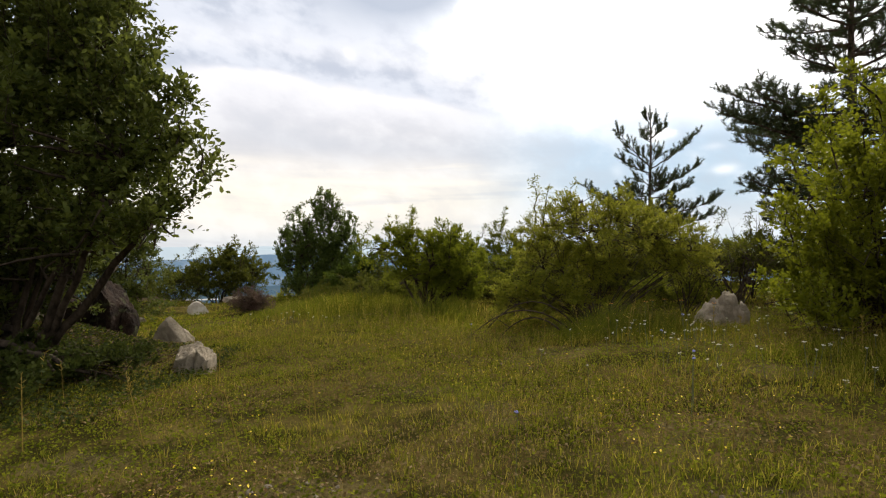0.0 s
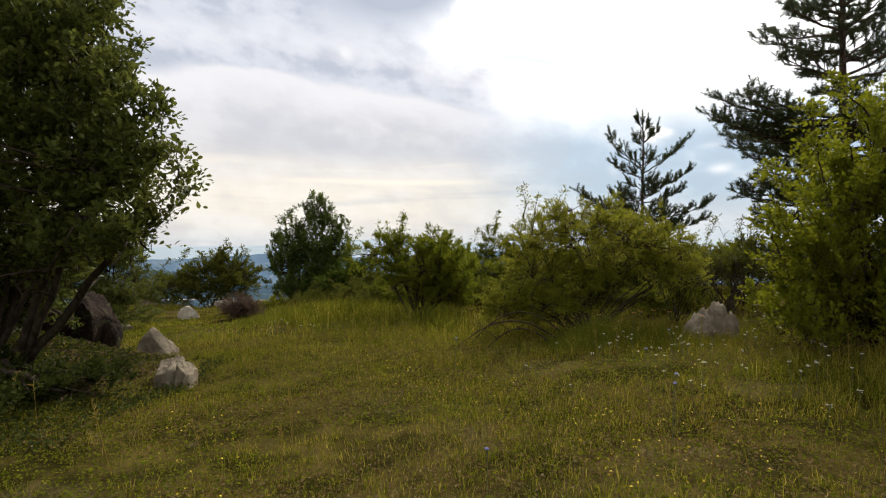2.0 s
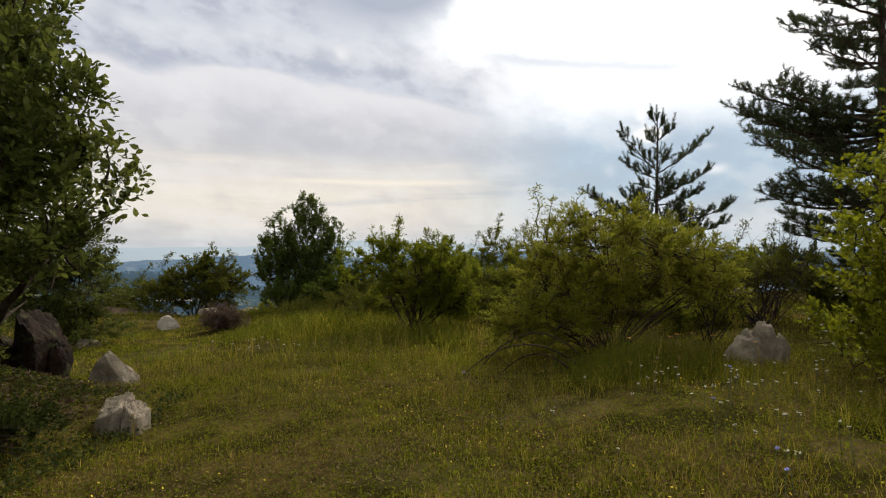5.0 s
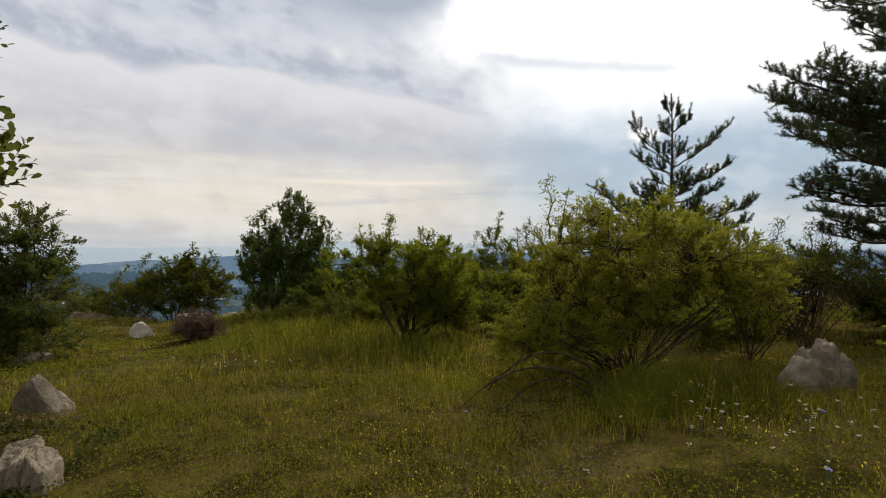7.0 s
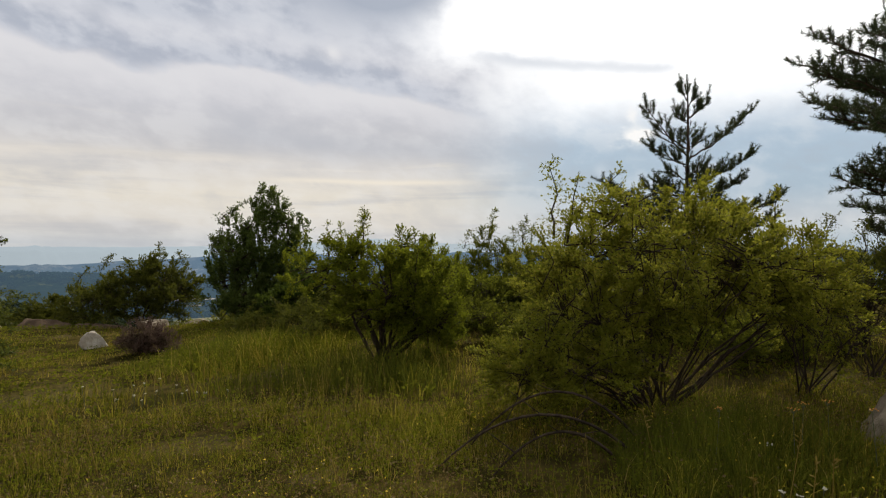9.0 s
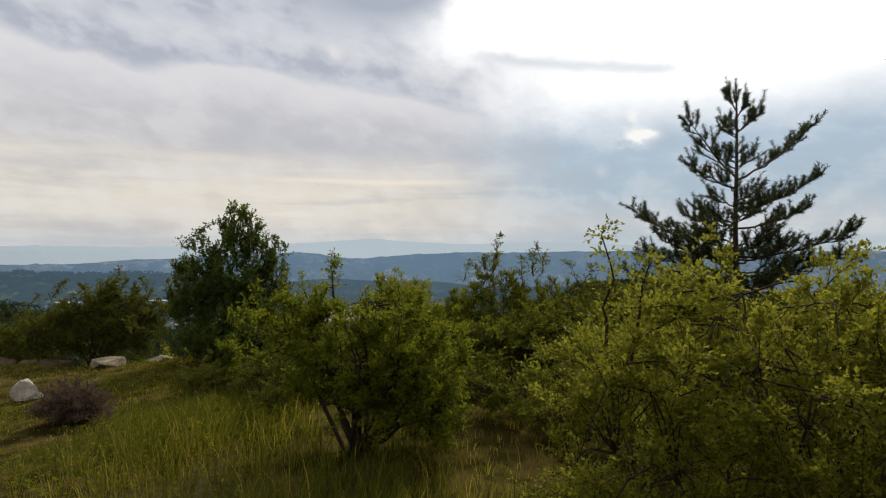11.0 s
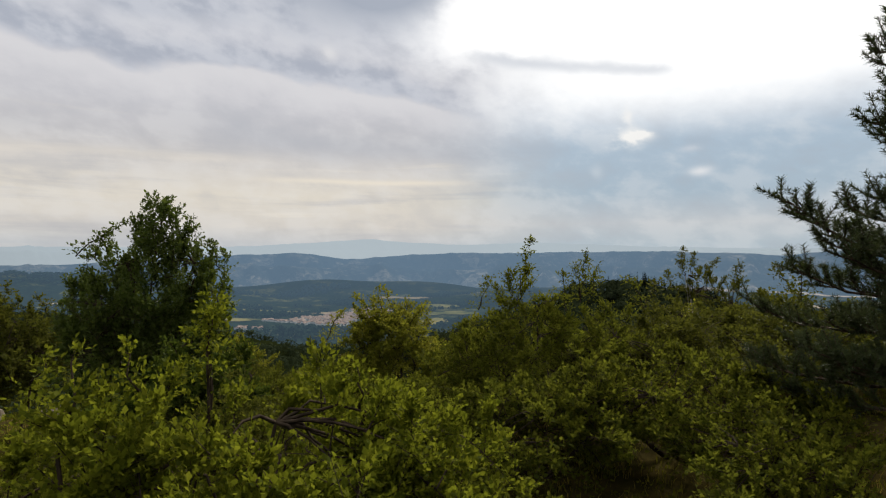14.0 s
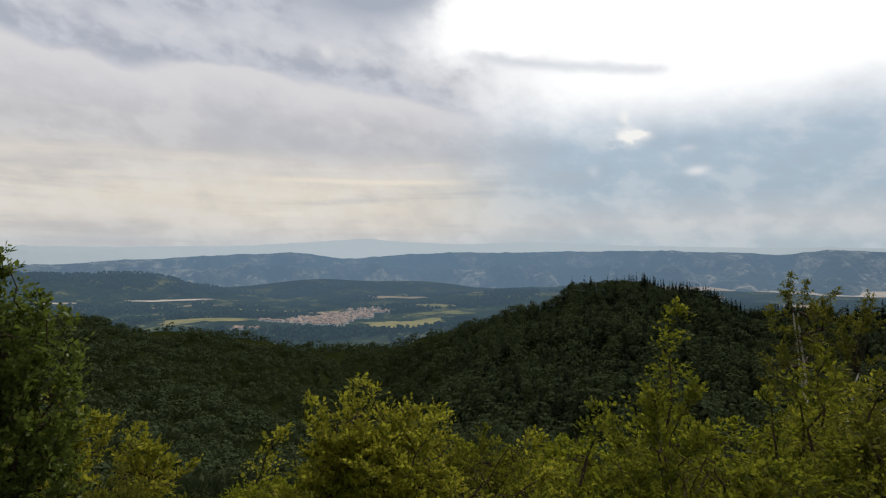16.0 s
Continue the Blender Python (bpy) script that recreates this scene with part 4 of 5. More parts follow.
pear_tree = shrub("pear_tree", "dense dark green wild pear tree with upright top", "tree", at(-4.3, 18.5),
      [(0.25, 0, 2.75, 0.42, 0.42, 0.75), (-0.2, 0, 2.5, 0.40, 0.4, 0.75), (-0.7, 0.1, 2.05, 0.42, 0.42, 0.75), (-1.15, 0, 1.55, 0.36, 0.4, 0.75), (0.7, 0, 2.35, 0.40, 0.4, 0.75), (1.05, 0.1, 1.75, 0.38, 0.42, 0.8),
       (0.3, -0.4, 1.9, 0.6, 0.45, 0.8), (-0.4, -0.4, 1.6, 0.6, 0.45, 0.7), (0, 0, 1.1, 1.25, 1.0, 0.75), (-0.1, -0.1, 0.55, 1.3, 1.1, 0.5)],
      520, M_PEAR, leaf=0.058, slim=0.32, per=7, twig=0.20, twigs=18, clump=0.11, stems=11, stem_r=0.045, seed=9, gap=0.24, freq=3.0, up=1.5, droop=0.05, flat=0.3,
      sprigs=[(0.35, 0, 3.5, 0.4), (-0.05, 0.1, 3.4, 0.4), (0.7, 0, 3.2, 0.5), (-0.4, 0, 3.1, 0.5), (-1.0, 0, 2.55, 0.5), (-1.15, 0, 2.3, 0.4), (1.0, 0, 2.8, 0.4), (-0.65, 0, 2.95, 0.4)])
pear_tree.scale.z = 1.05
hawthorn_bush = shrub("hawthorn_bush", "rounded green hawthorn bush with several thin stems", "bush", at(-0.4, 11.7),
      [(0, 0, 1.0, 1.0, 0.95, 0.55), (0.55, -0.2, 0.85, 0.75, 0.8, 0.55), (-0.5, 0, 1.35, 0.5, 0.5, 0.4), (0.25, 0, 1.45, 0.75, 0.65, 0.3), (0.85, -0.3, 0.55, 0.5, 0.6, 0.45), (-1.1, 0.4, 1.2, 0.5, 0.5, 0.4), (0.8, 0.5, 1.15, 0.5, 0.5, 0.35)],
      330, M_THORN, leaf=0.030, slim=0.36, per=10, twig=0.17, twigs=26, clump=0.092, stems=14, stem_r=0.034, seed=14, gap=0.44, freq=3.4, shell=0.4,
      sprigs=[(-0.3, 0.3, 2.0, 0.5), (-0.25, 0.2, 1.9, 0.45), (-0.8, 0, 1.78, 0.45), (-0.65, 0.1, 1.75, 0.4), (-1.25, 0.45, 1.65, 0.4), (0.5, 0, 1.7, 0.3)])
hawthorn_bush.scale.z = 1.14
rose_bush = shrub("rose_bush", "large arching yellow-green wild rose bush", "bush", at(2.5, 8.7),
      [(0, 0, 1.25, 1.35, 1.2, 0.6), (-0.75, -0.1, 0.85, 0.75, 0.8, 0.48), (0.85, 0, 1.25, 0.9, 0.9, 0.55), (0.0, 0, 1.75, 0.95, 0.9, 0.38), (-1.3, -0.2, 0.45, 0.5, 0.6, 0.35), (1.5, 0.1, 0.9, 0.5, 0.6, 0.45), (-0.7, -0.35, 0.42, 0.6, 0.5, 0.28), (-0.1, 1.5, 1.1, 0.75, 0.65, 0.5)],
      480, M_ROSE, leaf=0.025, slim=0.36, per=11, twig=0.16, twigs=26, clump=0.095, stems=40, stem_r=0.014, seed=22, gap=0.46, freq=3.4, up=0.3, shell=0.3,
      sprigs=[(-1.05, -0.25, 2.15, 0.6), (-0.85, -0.3, 2.0, 0.5), (-0.35, 0, 2.12, 0.35), (1.25, 0.1, 1.95, 0.5)])
rose_bush.scale.z = 1.08
shrub("plum_bush", "bright yellow-green wild plum bush", "bush", at(4.75, 5.7),
      [(0, 0, 1.1, 1.15, 1.1, 0.8), (-0.4, -0.2, 1.5, 0.8, 0.8, 0.65), (0.5, 0, 2.0, 0.9, 0.9, 0.7), (-0.3, -0.3, 2.1, 0.5, 0.6, 0.5), (0, 0, 0.5, 1.2, 1.1, 0.45), (1.2, 0, 1.4, 1.0, 1.0, 1.0)],
      440, M_PLUM, leaf=0.050, slim=0.32, per=10, twig=0.24, twigs=17, clump=0.14, stems=16, stem_r=0.028, seed=27, gap=0.30, freq=3.0, up=1.2, droop=0.0, flat=0.3,
      sprigs=[(-1.15, -0.6, 2.5, 0.4), (-1.45, -0.4, 2.0, 0.4), (-0.75, -0.3, 2.85, 0.4), (-1.3, -0.2, 1.5, 0.4), (0.1, 0, 2.9, 0.4), (-1.1, -0.5, 2.2, 0.4), (-0.5, -0.3, 2.6, 0.4)])
pine("pine_tree", "young blue-green pine with upswept limbs", at(5.45, 14.1, 0.0), 4.7,
     [(4.2, 0.2, 2, 1.6), (3.85, 0.3, 3, 1.2), (3.4, 0.3, 2, 0.9), (2.85, 0.5, 4, 0.5), (2.45, 0.6, 5, 0.5), (2.1, 0.75, 5, 0.4), (1.75, 0.9, 6, 0.3), (1.4, 1.1, 6, 0.2), (0.9, 1.3, 6, 0.15)], 45, 11, 100, length=0.066, thick=0.0034, side_len=0.48, ragged=0.4,
     boughs=[(4.0, 0.36, 1.1, -20), (3.1, 1.05, 0.70, 199), (2.95, 0.8, 0.45, 185), (3.05, 1.1, 0.85, -12), (2.75, 1.15, 0.55, -18), (3.1, 0.7, 0.8, 60), (2.35, 0.95, 0.45, -25), (2.4, 0.75, 0.3, 150), (1.95, 1.72, 0.36, 186), (1.9, 1.3, 0.3, 190), (1.9, 1.6, 0.32, 333), (1.6, 1.5, 0.25, 345), (1.3, 1.6, 0.1, 150), (0.9, 1.7, 0.05, 165), (1.1, 1.5, 0.1, 190), (0.7, 1.6, 0.05, 140), (1.6, 1.4, 0.3, 170)])
pine("pine_tree", "tall dark pine with dense boughs", at(8.3, 10.9), 7.6,
     [(6.9, 0.9, 6, 0.7), (6.4, 1.2, 7, 0.5), (5.9, 1.35, 8, 0.4), (5.4, 1.5, 8, 0.35), (4.9, 1.5, 8, 0.3), (4.45, 1.4, 7, 0.25), (3.6, 2.2, 8, 0.12), (3.3, 2.3, 7, 0.15), (2.9, 2.35, 8, 0.2),
      (2.4, 2.3, 7, 0.12), (1.9, 2.1, 7, 0.1), (1.4, 1.9, 6, 0.1), (0.9, 1.7, 5, 0.1)], 43, 8, 46, 0.15, 0.075, 0.20, 0.0050, 0.55, ragged=0.6,
     boughs=[(3.75, 2.85, 0.12, 188), (3.5, 2.65, 0.15, 200), (3.6, 2.75, 0.14, 180), (3.35, 2.7, 0.1, 185), (3.1, 2.5, 0.1, 192), (2.55, 2.5, 0.1, 200), (2.1, 2.2, 0.1, 186), (1.6, 2.0, 0.1, 195)])
shrub("thorn_bush", "dull green thorn bush with bare twigs", "bush", at(5.6, 10.2),
      [(0, 0, 0.8, 1.0, 0.9, 0.5), (-0.7, 0, 0.6, 0.6, 0.7, 0.4), (0.6, 0.2, 0.9, 0.8, 0.8, 0.5)], 130, M_SCRUB, leaf=0.034, per=9, twigs=20, clump=0.14, stems=22, stem_r=0.018, seed=51, gap=0.34,
      sprigs=[(-0.2, 0, 1.75, 0.4), (0.3, 0.1, 1.7, 0.4), (-1.1, 0, 1.3, 0.4)])
scrub_bush = shrub("scrub_bush", "grey-green bush at the edge of the meadow", "bush", at(-8.4, 20.0),
      [(0, 0, 1.0, 1.3, 1.0, 0.7), (-1.1, 0, 0.8, 0.9, 0.8, 0.6), (0.8, 0, 1.3, 0.8, 0.8, 0.55), (-2.3, 0.5, 0.5, 0.9, 0.7, 0.4), (0.3, 0, 1.7, 0.7, 0.7, 0.4)], 340, M_SCRUB, leaf=0.048, per=9, twigs=20, stems=14, stem_r=0.02, seed=55, gap=0.26,
      sprigs=[(-0.6, 0, 1.95, 0.4), (0.6, 0, 2.2, 0.4), (1.0, 0, 2.0, 0.3), (-1.2, 0, 1.6, 0.3)])
scrub_bush.scale = (1.2, 1.1, 1.22)
shrub("scrub_bush", "low green bush on the brow of the meadow", "bush", at(-11.5, 22.0),
      [(0, 0, 0.6, 1.0, 1.0, 0.5), (1.0, 0, 0.5, 0.8, 0.7, 0.45)], 90, M_SCRUB, leaf=0.045, per=9, twigs=18, stems=10, stem_r=0.02, seed=56, gap=0.32)
shrub("sapling_bush", "fresh green ash-leaved bush behind tall grass", "bush", at(-2.5, 15.8),
      [(0, 0, 0.9, 0.75, 0.7, 0.55), (0.4, 0, 1.2, 0.45, 0.5, 0.4), (-0.6, 0, 0.6, 0.5, 0.5, 0.4)], 110, M_ASH, leaf=0.055, slim=0.28, per=9, twigs=20, clump=0.14, stems=7, stem_r=0.02, seed=58, up=0.8,
      sprigs=[(0.3, 0, 1.8, 0.4), (-0.2, 0, 1.6, 0.4)])

# scrub beyond the clearing
THICKET = [shrub("scrub_bush", "green hawthorn scrub, leaves darkened for its shaded side", "bush", at(1.6, 14.9),
                 [(0, 0, 0.75, 1.1, 1.0, 0.5), (0.9, 0.3, 0.8, 0.9, 0.9, 0.45), (-0.9, 0.2, 0.55, 0.8, 0.9, 0.45)], 170, M_SHADETHORN, leaf=0.048, per=8, twigs=14, clump=0.11, stems=7, stem_r=0.02, seed=61, gap=0.42, freq=3.0),
           shrub("scrub_bush", "olive green scrub with ragged shoots", "bush", at(0.15, 18.3),
                 [(0, 0, 1.1, 0.8, 0.7, 0.5), (-0.5, 0.2, 1.35, 0.5, 0.5, 0.3), (0.6, 0, 1.0, 0.8, 0.7, 0.5), (0, -0.2, 0.45, 0.95, 0.8, 0.4), (-0.75, 0, 0.9, 0.45, 0.5, 0.5)], 230, M_ROSE, leaf=0.046, per=8, twigs=14, clump=0.11, stems=7, stem_r=0.02, seed=65, gap=0.42, freq=3.0,
                 sprigs=[(-0.9, 0, 1.75, 0.6), (-0.5, 0.1, 1.9, 0.5), (-1.1, 0, 1.5, 0.5), (0.3, 0, 1.65, 0.4)]),
           shrub("scrub_bush", "olive green scrub on the edge of the slope", "bush", at(4.2, 18.0),
                 [(0, 0, 0.9, 1.1, 1.0, 0.6), (1.1, 0.3, 0.9, 0.9, 0.9, 0.55), (-0.9, 0, 0.7, 0.8, 0.8, 0.5)], 170, M_SCRUB, leaf=0.052, per=8, twigs=13, clump=0.12, stems=7, stem_r=0.02, seed=67, gap=0.42, freq=3.0,
                 sprigs=[(0.2, 0, 1.9, 0.4)])]
shrub("scrub_bush", "tall hawthorn scrub with long upright shoots", "bush", at(2.05, 16.7),
      [(0, 0, 1.1, 1.1, 0.9, 0.75), (0.9, 0, 1.1, 0.8, 0.8, 0.65), (-0.8, 0, 0.9, 0.8, 0.8, 0.6), (-0.2, 0, 1.7, 0.6, 0.6, 0.35)], 220, M_SHADETHORN, leaf=0.038, twigs=22, clump=0.11, stems=12, stem_r=0.02, seed=63, gap=0.42, freq=3.0,
      sprigs=[(-0.02, 0.45, 2.60, 0.7), (0.68, 0, 2.44, 0.6), (0.55, 0.05, 2.25, 0.5), (0.9, 0.1, 2.25, 0.5), (-0.1, 0.4, 2.2, 0.5), (0.35, 0, 2.15, 0.5), (-0.7, 0, 2.05, 0.4), (1.25, 0, 2.05, 0.4)])
THICKET += [shrub("scrub_bush", "green hawthorn scrub below the brow", "bush", at(3.4, 20.4),
                  [(0, 0, 0.75, 1.1, 1.0, 0.5), (0.9, 0.3, 0.8, 0.9, 0.9, 0.45), (-0.9, 0.2, 0.55, 0.8, 0.9, 0.45)], 110, M_THORN, leaf=0.062, per=7, twigs=11, clump=0.13, stems=5, stem_r=0.02, seed=62, gap=0.40, freq=2.8),
            shrub("scrub_bush", "yellow-green scrub below the brow", "bush", at(-3.9, 20.6),
                  [(0, 0, 0.9, 0.9, 0.8, 0.6), (-0.5, 0.2, 1.2, 0.6, 0.6, 0.45), (0.6, 0, 0.8, 0.8, 0.7, 0.5)], 100, M_ROSE, leaf=0.06, per=7, twigs=11, clump=0.13, stems=5, stem_r=0.02, seed=66, gap=0.40, freq=2.8,
                  sprigs=[(-0.6, 0, 1.9, 0.4)])]
for x, y, k, turn, sc in ((3.4, 13.3, 0, 70, 0.9), (3.4, 15.2, 0, 160, 1.1), (5.6, 16.4, 2, 40, 1.1), (-0.9, 14.6, 0, 200, 0.7), (6.9, 18.6, 2, 110, 1.15), (1.7, 12.4, 0, 130, 0.65), (3.3, 11.5, 2, 15, 0.8),
                          (6.2, 20.8, 4, 80, 1.1), (8.6, 21.5, 3, 10, 1.2), (-1.6, 20.0, 3, 300, 0.6), (-6.0, 21.6, 4, 150, 0.9), (7.4, 15.0, 0, 280, 1.2), (9.3, 17.2, 3, 330, 1.2),
                          (1.0, 24.5, 3, 15, 1.3), (4.5, 24.5, 3, 120, 1.3), (8.0, 25.5, 3, 20, 1.5), (-9.5, 25.0, 4, 260, 1.3), (0.9, 20.2, 3, 40, 0.55),
                          (-2.0, 13.8, 2, 110, 0.5), (-3.3, 14.8, 2, 330, 0.45), (-1.7, 15.0, 2, 20, 0.7), (5.0, 12.3, 2, 200, 0.8), (-2.3, 17.4, 0, 50, 0.7), (-0.9, 16.4, 0, 140, 0.75), (-0.9, 18.7, 0, 240, 0.65),
                          (0.5, 15.9, 0, 310, 0.85), (-2.9, 19.3, 2, 170, 0.6), (1.2, 18.9, 0, 90, 0.8), (0.6, 13.8, 0, 20, 0.55), (-3.2, 16.9, 0, 260, 0.5), (6.7, 9.4, 2, 250, 0.65), (4.3, 10.0, 0, 190, 0.55), (7.6, 9.8, 0, 120, 0.8), (-11.7, 20.3, 2, 45, 0.75), (-13.0, 20.8, 2, 215, 0.7)):
    copy_thing(THICKET[k], pose(*at(x, y, -0.05), rz=turn) @ Matrix.Diagonal((sc, sc, sc, 1)))
birch = shrub("birch_sapling", "slender birch sapling with pale stem", "tree", at(8.35, 24.0),
      [(0, 0, 4.6, 0.7, 0.6, 0.8), (0.5, 0, 3.7, 0.9, 0.7, 0.8), (-0.5, 0, 5.0, 0.5, 0.4, 0.5), (-0.9, 0, 4.0, 0.5, 0.5, 0.6), (0.9, 0, 4.9, 0.4, 0.4, 0.5)], 90, M_SCRUB, M_BIRCH, leaf=0.06, per=7, twigs=13, clump=0.16, stems=3, stem_r=0.05, seed=71, up=1.1, droop=0.25,
      sprigs=[(-0.7, 0, 5.9, 0.6), (-0.3, 0, 5.8, 0.6), (0.4, 0, 5.6, 0.6), (1.1, 0, 5.5, 0.6), (-1.2, 0, 5.2, 0.5)])
birch.scale = (0.9, 0.9, 0.91)
shrub("heath_clump", "low purple-brown heath clump", "shrub", at(-5.0, 13.8), [(0, 0, 0.36, 0.50, 0.42, 0.32), (0.18, 0, 0.26, 0.44, 0.38, 0.24)], 170, M_HEATH, M_TWIG, leaf=0.022, slim=0.3, per=10, twig=0.12, twigs=18, clump=0.09, stems=6, stem_r=0.006, seed=75, up=0.9, gap=0.2)


def dead_bush(loc, seed, h):
    """Bare grey shoots standing out of the thicket."""
    rng = np.random.RandomState(seed)
    foot = tagged(new("bare_shrub"), "leafless grey shrub with thin upright twigs", "shrub")
    foot.location = loc
    for _ in range(9):
        tip = np.array([rng.normal(0, 0.35), rng.normal(0, 0.3), h * rng.uniform(0.75, 1.05)])
        p = arc((rng.normal(0, 0.04), rng.normal(0, 0.04), -0.1), tip, 0.15, 8, 0.008, rng)
        t = Tubes()
        t.add(p, np.linspace(0.010, 0.002, 8), 5)
        for _ in range(7):
            q = p[rng.randint(3, 7)]
            t.add(arc(q, q + [rng.normal(0, 0.12), rng.normal(0, 0.12), rng.uniform(0.12, 0.35)], 0.0, 4), [0.004, 0.003, 0.002, 0.001], 3)
        part("stem", t.mesh("stem", M_TWIG), foot)


dead_bush(at(6.1, 10.6), 5, 1.75)
dead_bush(at(4.9, 9.0), 7, 1.0)
dead_bush(at(3.9, 8.6), 8, 0.9)


def roots():
    """Old root stock and fallen branches under the sallow."""
    rng = np.random.RandomState(2)
    for i in range(4):
        ob = tagged(new("fallen_branch"), "weathered brown fallen branch under the sallow", "branch", "fallen branches")
        x, y = rng.uniform(-4.6, -3.6), rng.uniform(5.0, 5.8)
        a = rng.uniform(-0.9, 0.6)
        p = np.array([[t * math.cos(a) * 0.9, t * math.sin(a) * 0.9, 0.05 + 0.28 * (1 - t)] for t in np.linspace(0, 1, 8)]) + rng.normal(0, 0.015, (8, 3))
        t = Tubes()
        t.add(p, np.linspace(0.04, 0.012, 8), 6)
        part("wood", t.mesh("wood", M_TWIG), ob)
        ob.location = at(x, y, 0.0)


roots()


def arching_canes():
    """Old dark canes of the rose that bow down to the grass."""
    for i, (x0, x1, y, h) in enumerate(((1.75, 0.35, 7.45, 0.42), (1.6, 0.75, 7.35, 0.30), (1.9, 0.55, 7.7, 0.55))):
        ob = tagged(new("bent_cane"), "bare dark rose cane bowed into the grass", "branch", "bent canes")
        t = Tubes()
        a, b = np.array(at(x0, y, 0.1)), np.array(at(x1, y - 0.1, 0.0))
        t.add(arc(a, b, h * 1.5, 12), np.linspace(0.013, 0.006, 12), 6)
        rng = np.random.RandomState(i)
        p = arc(a, b, h * 1.5, 12)
        for k in range(3, 11, 2):
            t.add(arc(p[k], p[k] + [rng.normal(0, 0.1), rng.normal(0, 0.1), rng.uniform(0.05, 0.2)], 0.0, 4), [0.005, 0.004, 0.003, 0.001], 4)
        part("cane", t.mesh("cane", M_BARK), ob)


arching_canes()


# ---------------------------------------------------------------- woods on the slopes
def woods(name, label, n, zone, mat, conifer, seed, size=(5.0, 9.0), tufts=26, grain=1.0):
    """Far trees as one spread of crowns, each a ragged heap of leafy tufts."""
    rng = np.random.RandomState(seed)
    x, y = zone(rng, n)
    z = land(x, y)
    s = rng.uniform(*size, n)
    d = unit(rng.normal(0, 1, (n, tufts, 3)) + [0, 0, 0.35])
    if conifer:
        h = rng.uniform(0, 1, (n, tufts, 1)) ** 1.2
        flat = unit(d * [1, 1, 0])
        p = flat * 0.10 * (1 - h) + [0, 0, 1] * h * 1.15
        way = unit(flat + [0, 0, -0.25] + np.array([0, 0, 1.2]) * (h > 0.93))
        ln = 0.42 * (1.02 - h) + 0.05
    else:
        p = d * rng.uniform(0.36, 0.50, (n, tufts, 1)) * [1, 1, 0.95] + [0, 0, 0.55]
        way = unit(np.cross(d, rng.normal(0, 1, d.shape)) + d * 0.15)
        ln = np.full((n, tufts, 1), 0.26 * grain) * rng.uniform(0.6, 1.2, (n, tufts, 1))
        h = ln
    base = np.stack([x, y, z], -1)[:, None] + p * s[:, None, None] - way * ln * 0.5 * s[:, None, None]
    v, f = leaf_arrays(base.reshape(-1, 3), way.reshape(-1, 3), d.reshape(-1, 3), (ln[..., 0] * s[:, None]).ravel(), (ln[..., 0] * s[:, None]).ravel() * (0.45 if not conifer else 0.30), -0.3)
    return tagged(new(name, big_mesh(name, v, f, mat)), label, "woodland", kind="stuff")


def sector(a0, a1, r0, r1):
    def zone(rng, n):
        a = np.radians(rng.uniform(a0, a1, n))
        r = np.sqrt(rng.uniform(r0 ** 2, r1 ** 2, n))
        return r * np.sin(a), r * np.cos(a)
    return zone


def slope_zone(a0, a1, near, past):
    """The faces of the spurs that look this way, from a part of the way to just past the crest."""
    def zone(rng, n):
        a = rng.uniform(a0, a1, n)
        rc = np.interp(a, CREST_AZ, CREST_R)
        r = rc * np.sqrt(rng.uniform(near ** 2, 1.0, n)) + past * rng.uniform(0, 1, n)
        return r * np.sin(np.radians(a)), r * np.cos(np.radians(a))
    return zone


woods("deciduous_woods", "dark green broadleaved woods on the lower slopes", 7400, slope_zone(-44, 46, 0.30, 25), M_FOREST, False, 81, (5.5, 9.5), 46, 0.75)
woods("far_woods", "dark broadleaved woods at the foot of the slope", 2600, sector(-34, 10, 740, 1230), M_FOREST, False, 84, (8.0, 13.0), 14)
woods("near_woods", "dark green broadleaved trees below the hilltop", 1000, sector(-46, 46, 62, 170), M_FOREST, False, 82, (3.0, 5.5), 120, 0.5)
woods("conifer_woods", "dark fir wood along the crest of the spur", 330, slope_zone(22, 46, 0.93, 12), M_FIR, True, 83, (9.0, 14.0), 60)
woods("conifer_woods", "dark firs scattered over the face of the spur", 700, slope_zone(4, 46, 0.45, 0), M_FIR, True, 85, (8.0, 13.0), 44)


# ---------------------------------------------------------------- village
def house_meshes():
    out = []
    for k, (w, d, h, r) in enumerate(((9, 11, 5, 3.2), (12, 9, 6, 3.6), (8, 8, 4, 2.8), (16, 10, 6, 3.0))):
        bm = bmesh.new()
        bmesh.ops.create_cube(bm, size=1.0, matrix=Matrix.Translation((0, 0, h / 2)) @ Matrix.Diagonal((w, d, h, 1)))
        wall = bpy.data.meshes.new("house_wall")
        bm.to_mesh(wall)
        bm.free()
        wall.materials.append(M_PLASTER)
        e = 0.5
        v = [(-w / 2 - e, -d / 2 - e, h), (w / 2 + e, -d / 2 - e, h), (w / 2 + e, d / 2 + e, h), (-w / 2 - e, d / 2 + e, h), (0, -d / 2 - e, h + r), (0, d / 2 + e, h + r)]
        roof = bpy.data.meshes.new("house_roof")
        roof.from_pydata(v, [], [(0, 1, 4), (1, 2, 5, 4), (2, 3, 5), (3, 0, 4, 5), (3, 2, 1, 0)])
        roof.materials.append(M_RED)
        out.append((wall, roof))
    return out


def valley_z(x, y):
    z = -231 + 9 * math.sin(x * 0.0031) * math.cos(y * 0.0027) + 6 * math.sin(x * 0.009 + y * 0.004)
    for cx, cy, h, sx, sy in SWELLS:
        z += h * math.exp(-(((x - cx) / sx) ** 2) - (((y - cy) / sy) ** 2))
    return z


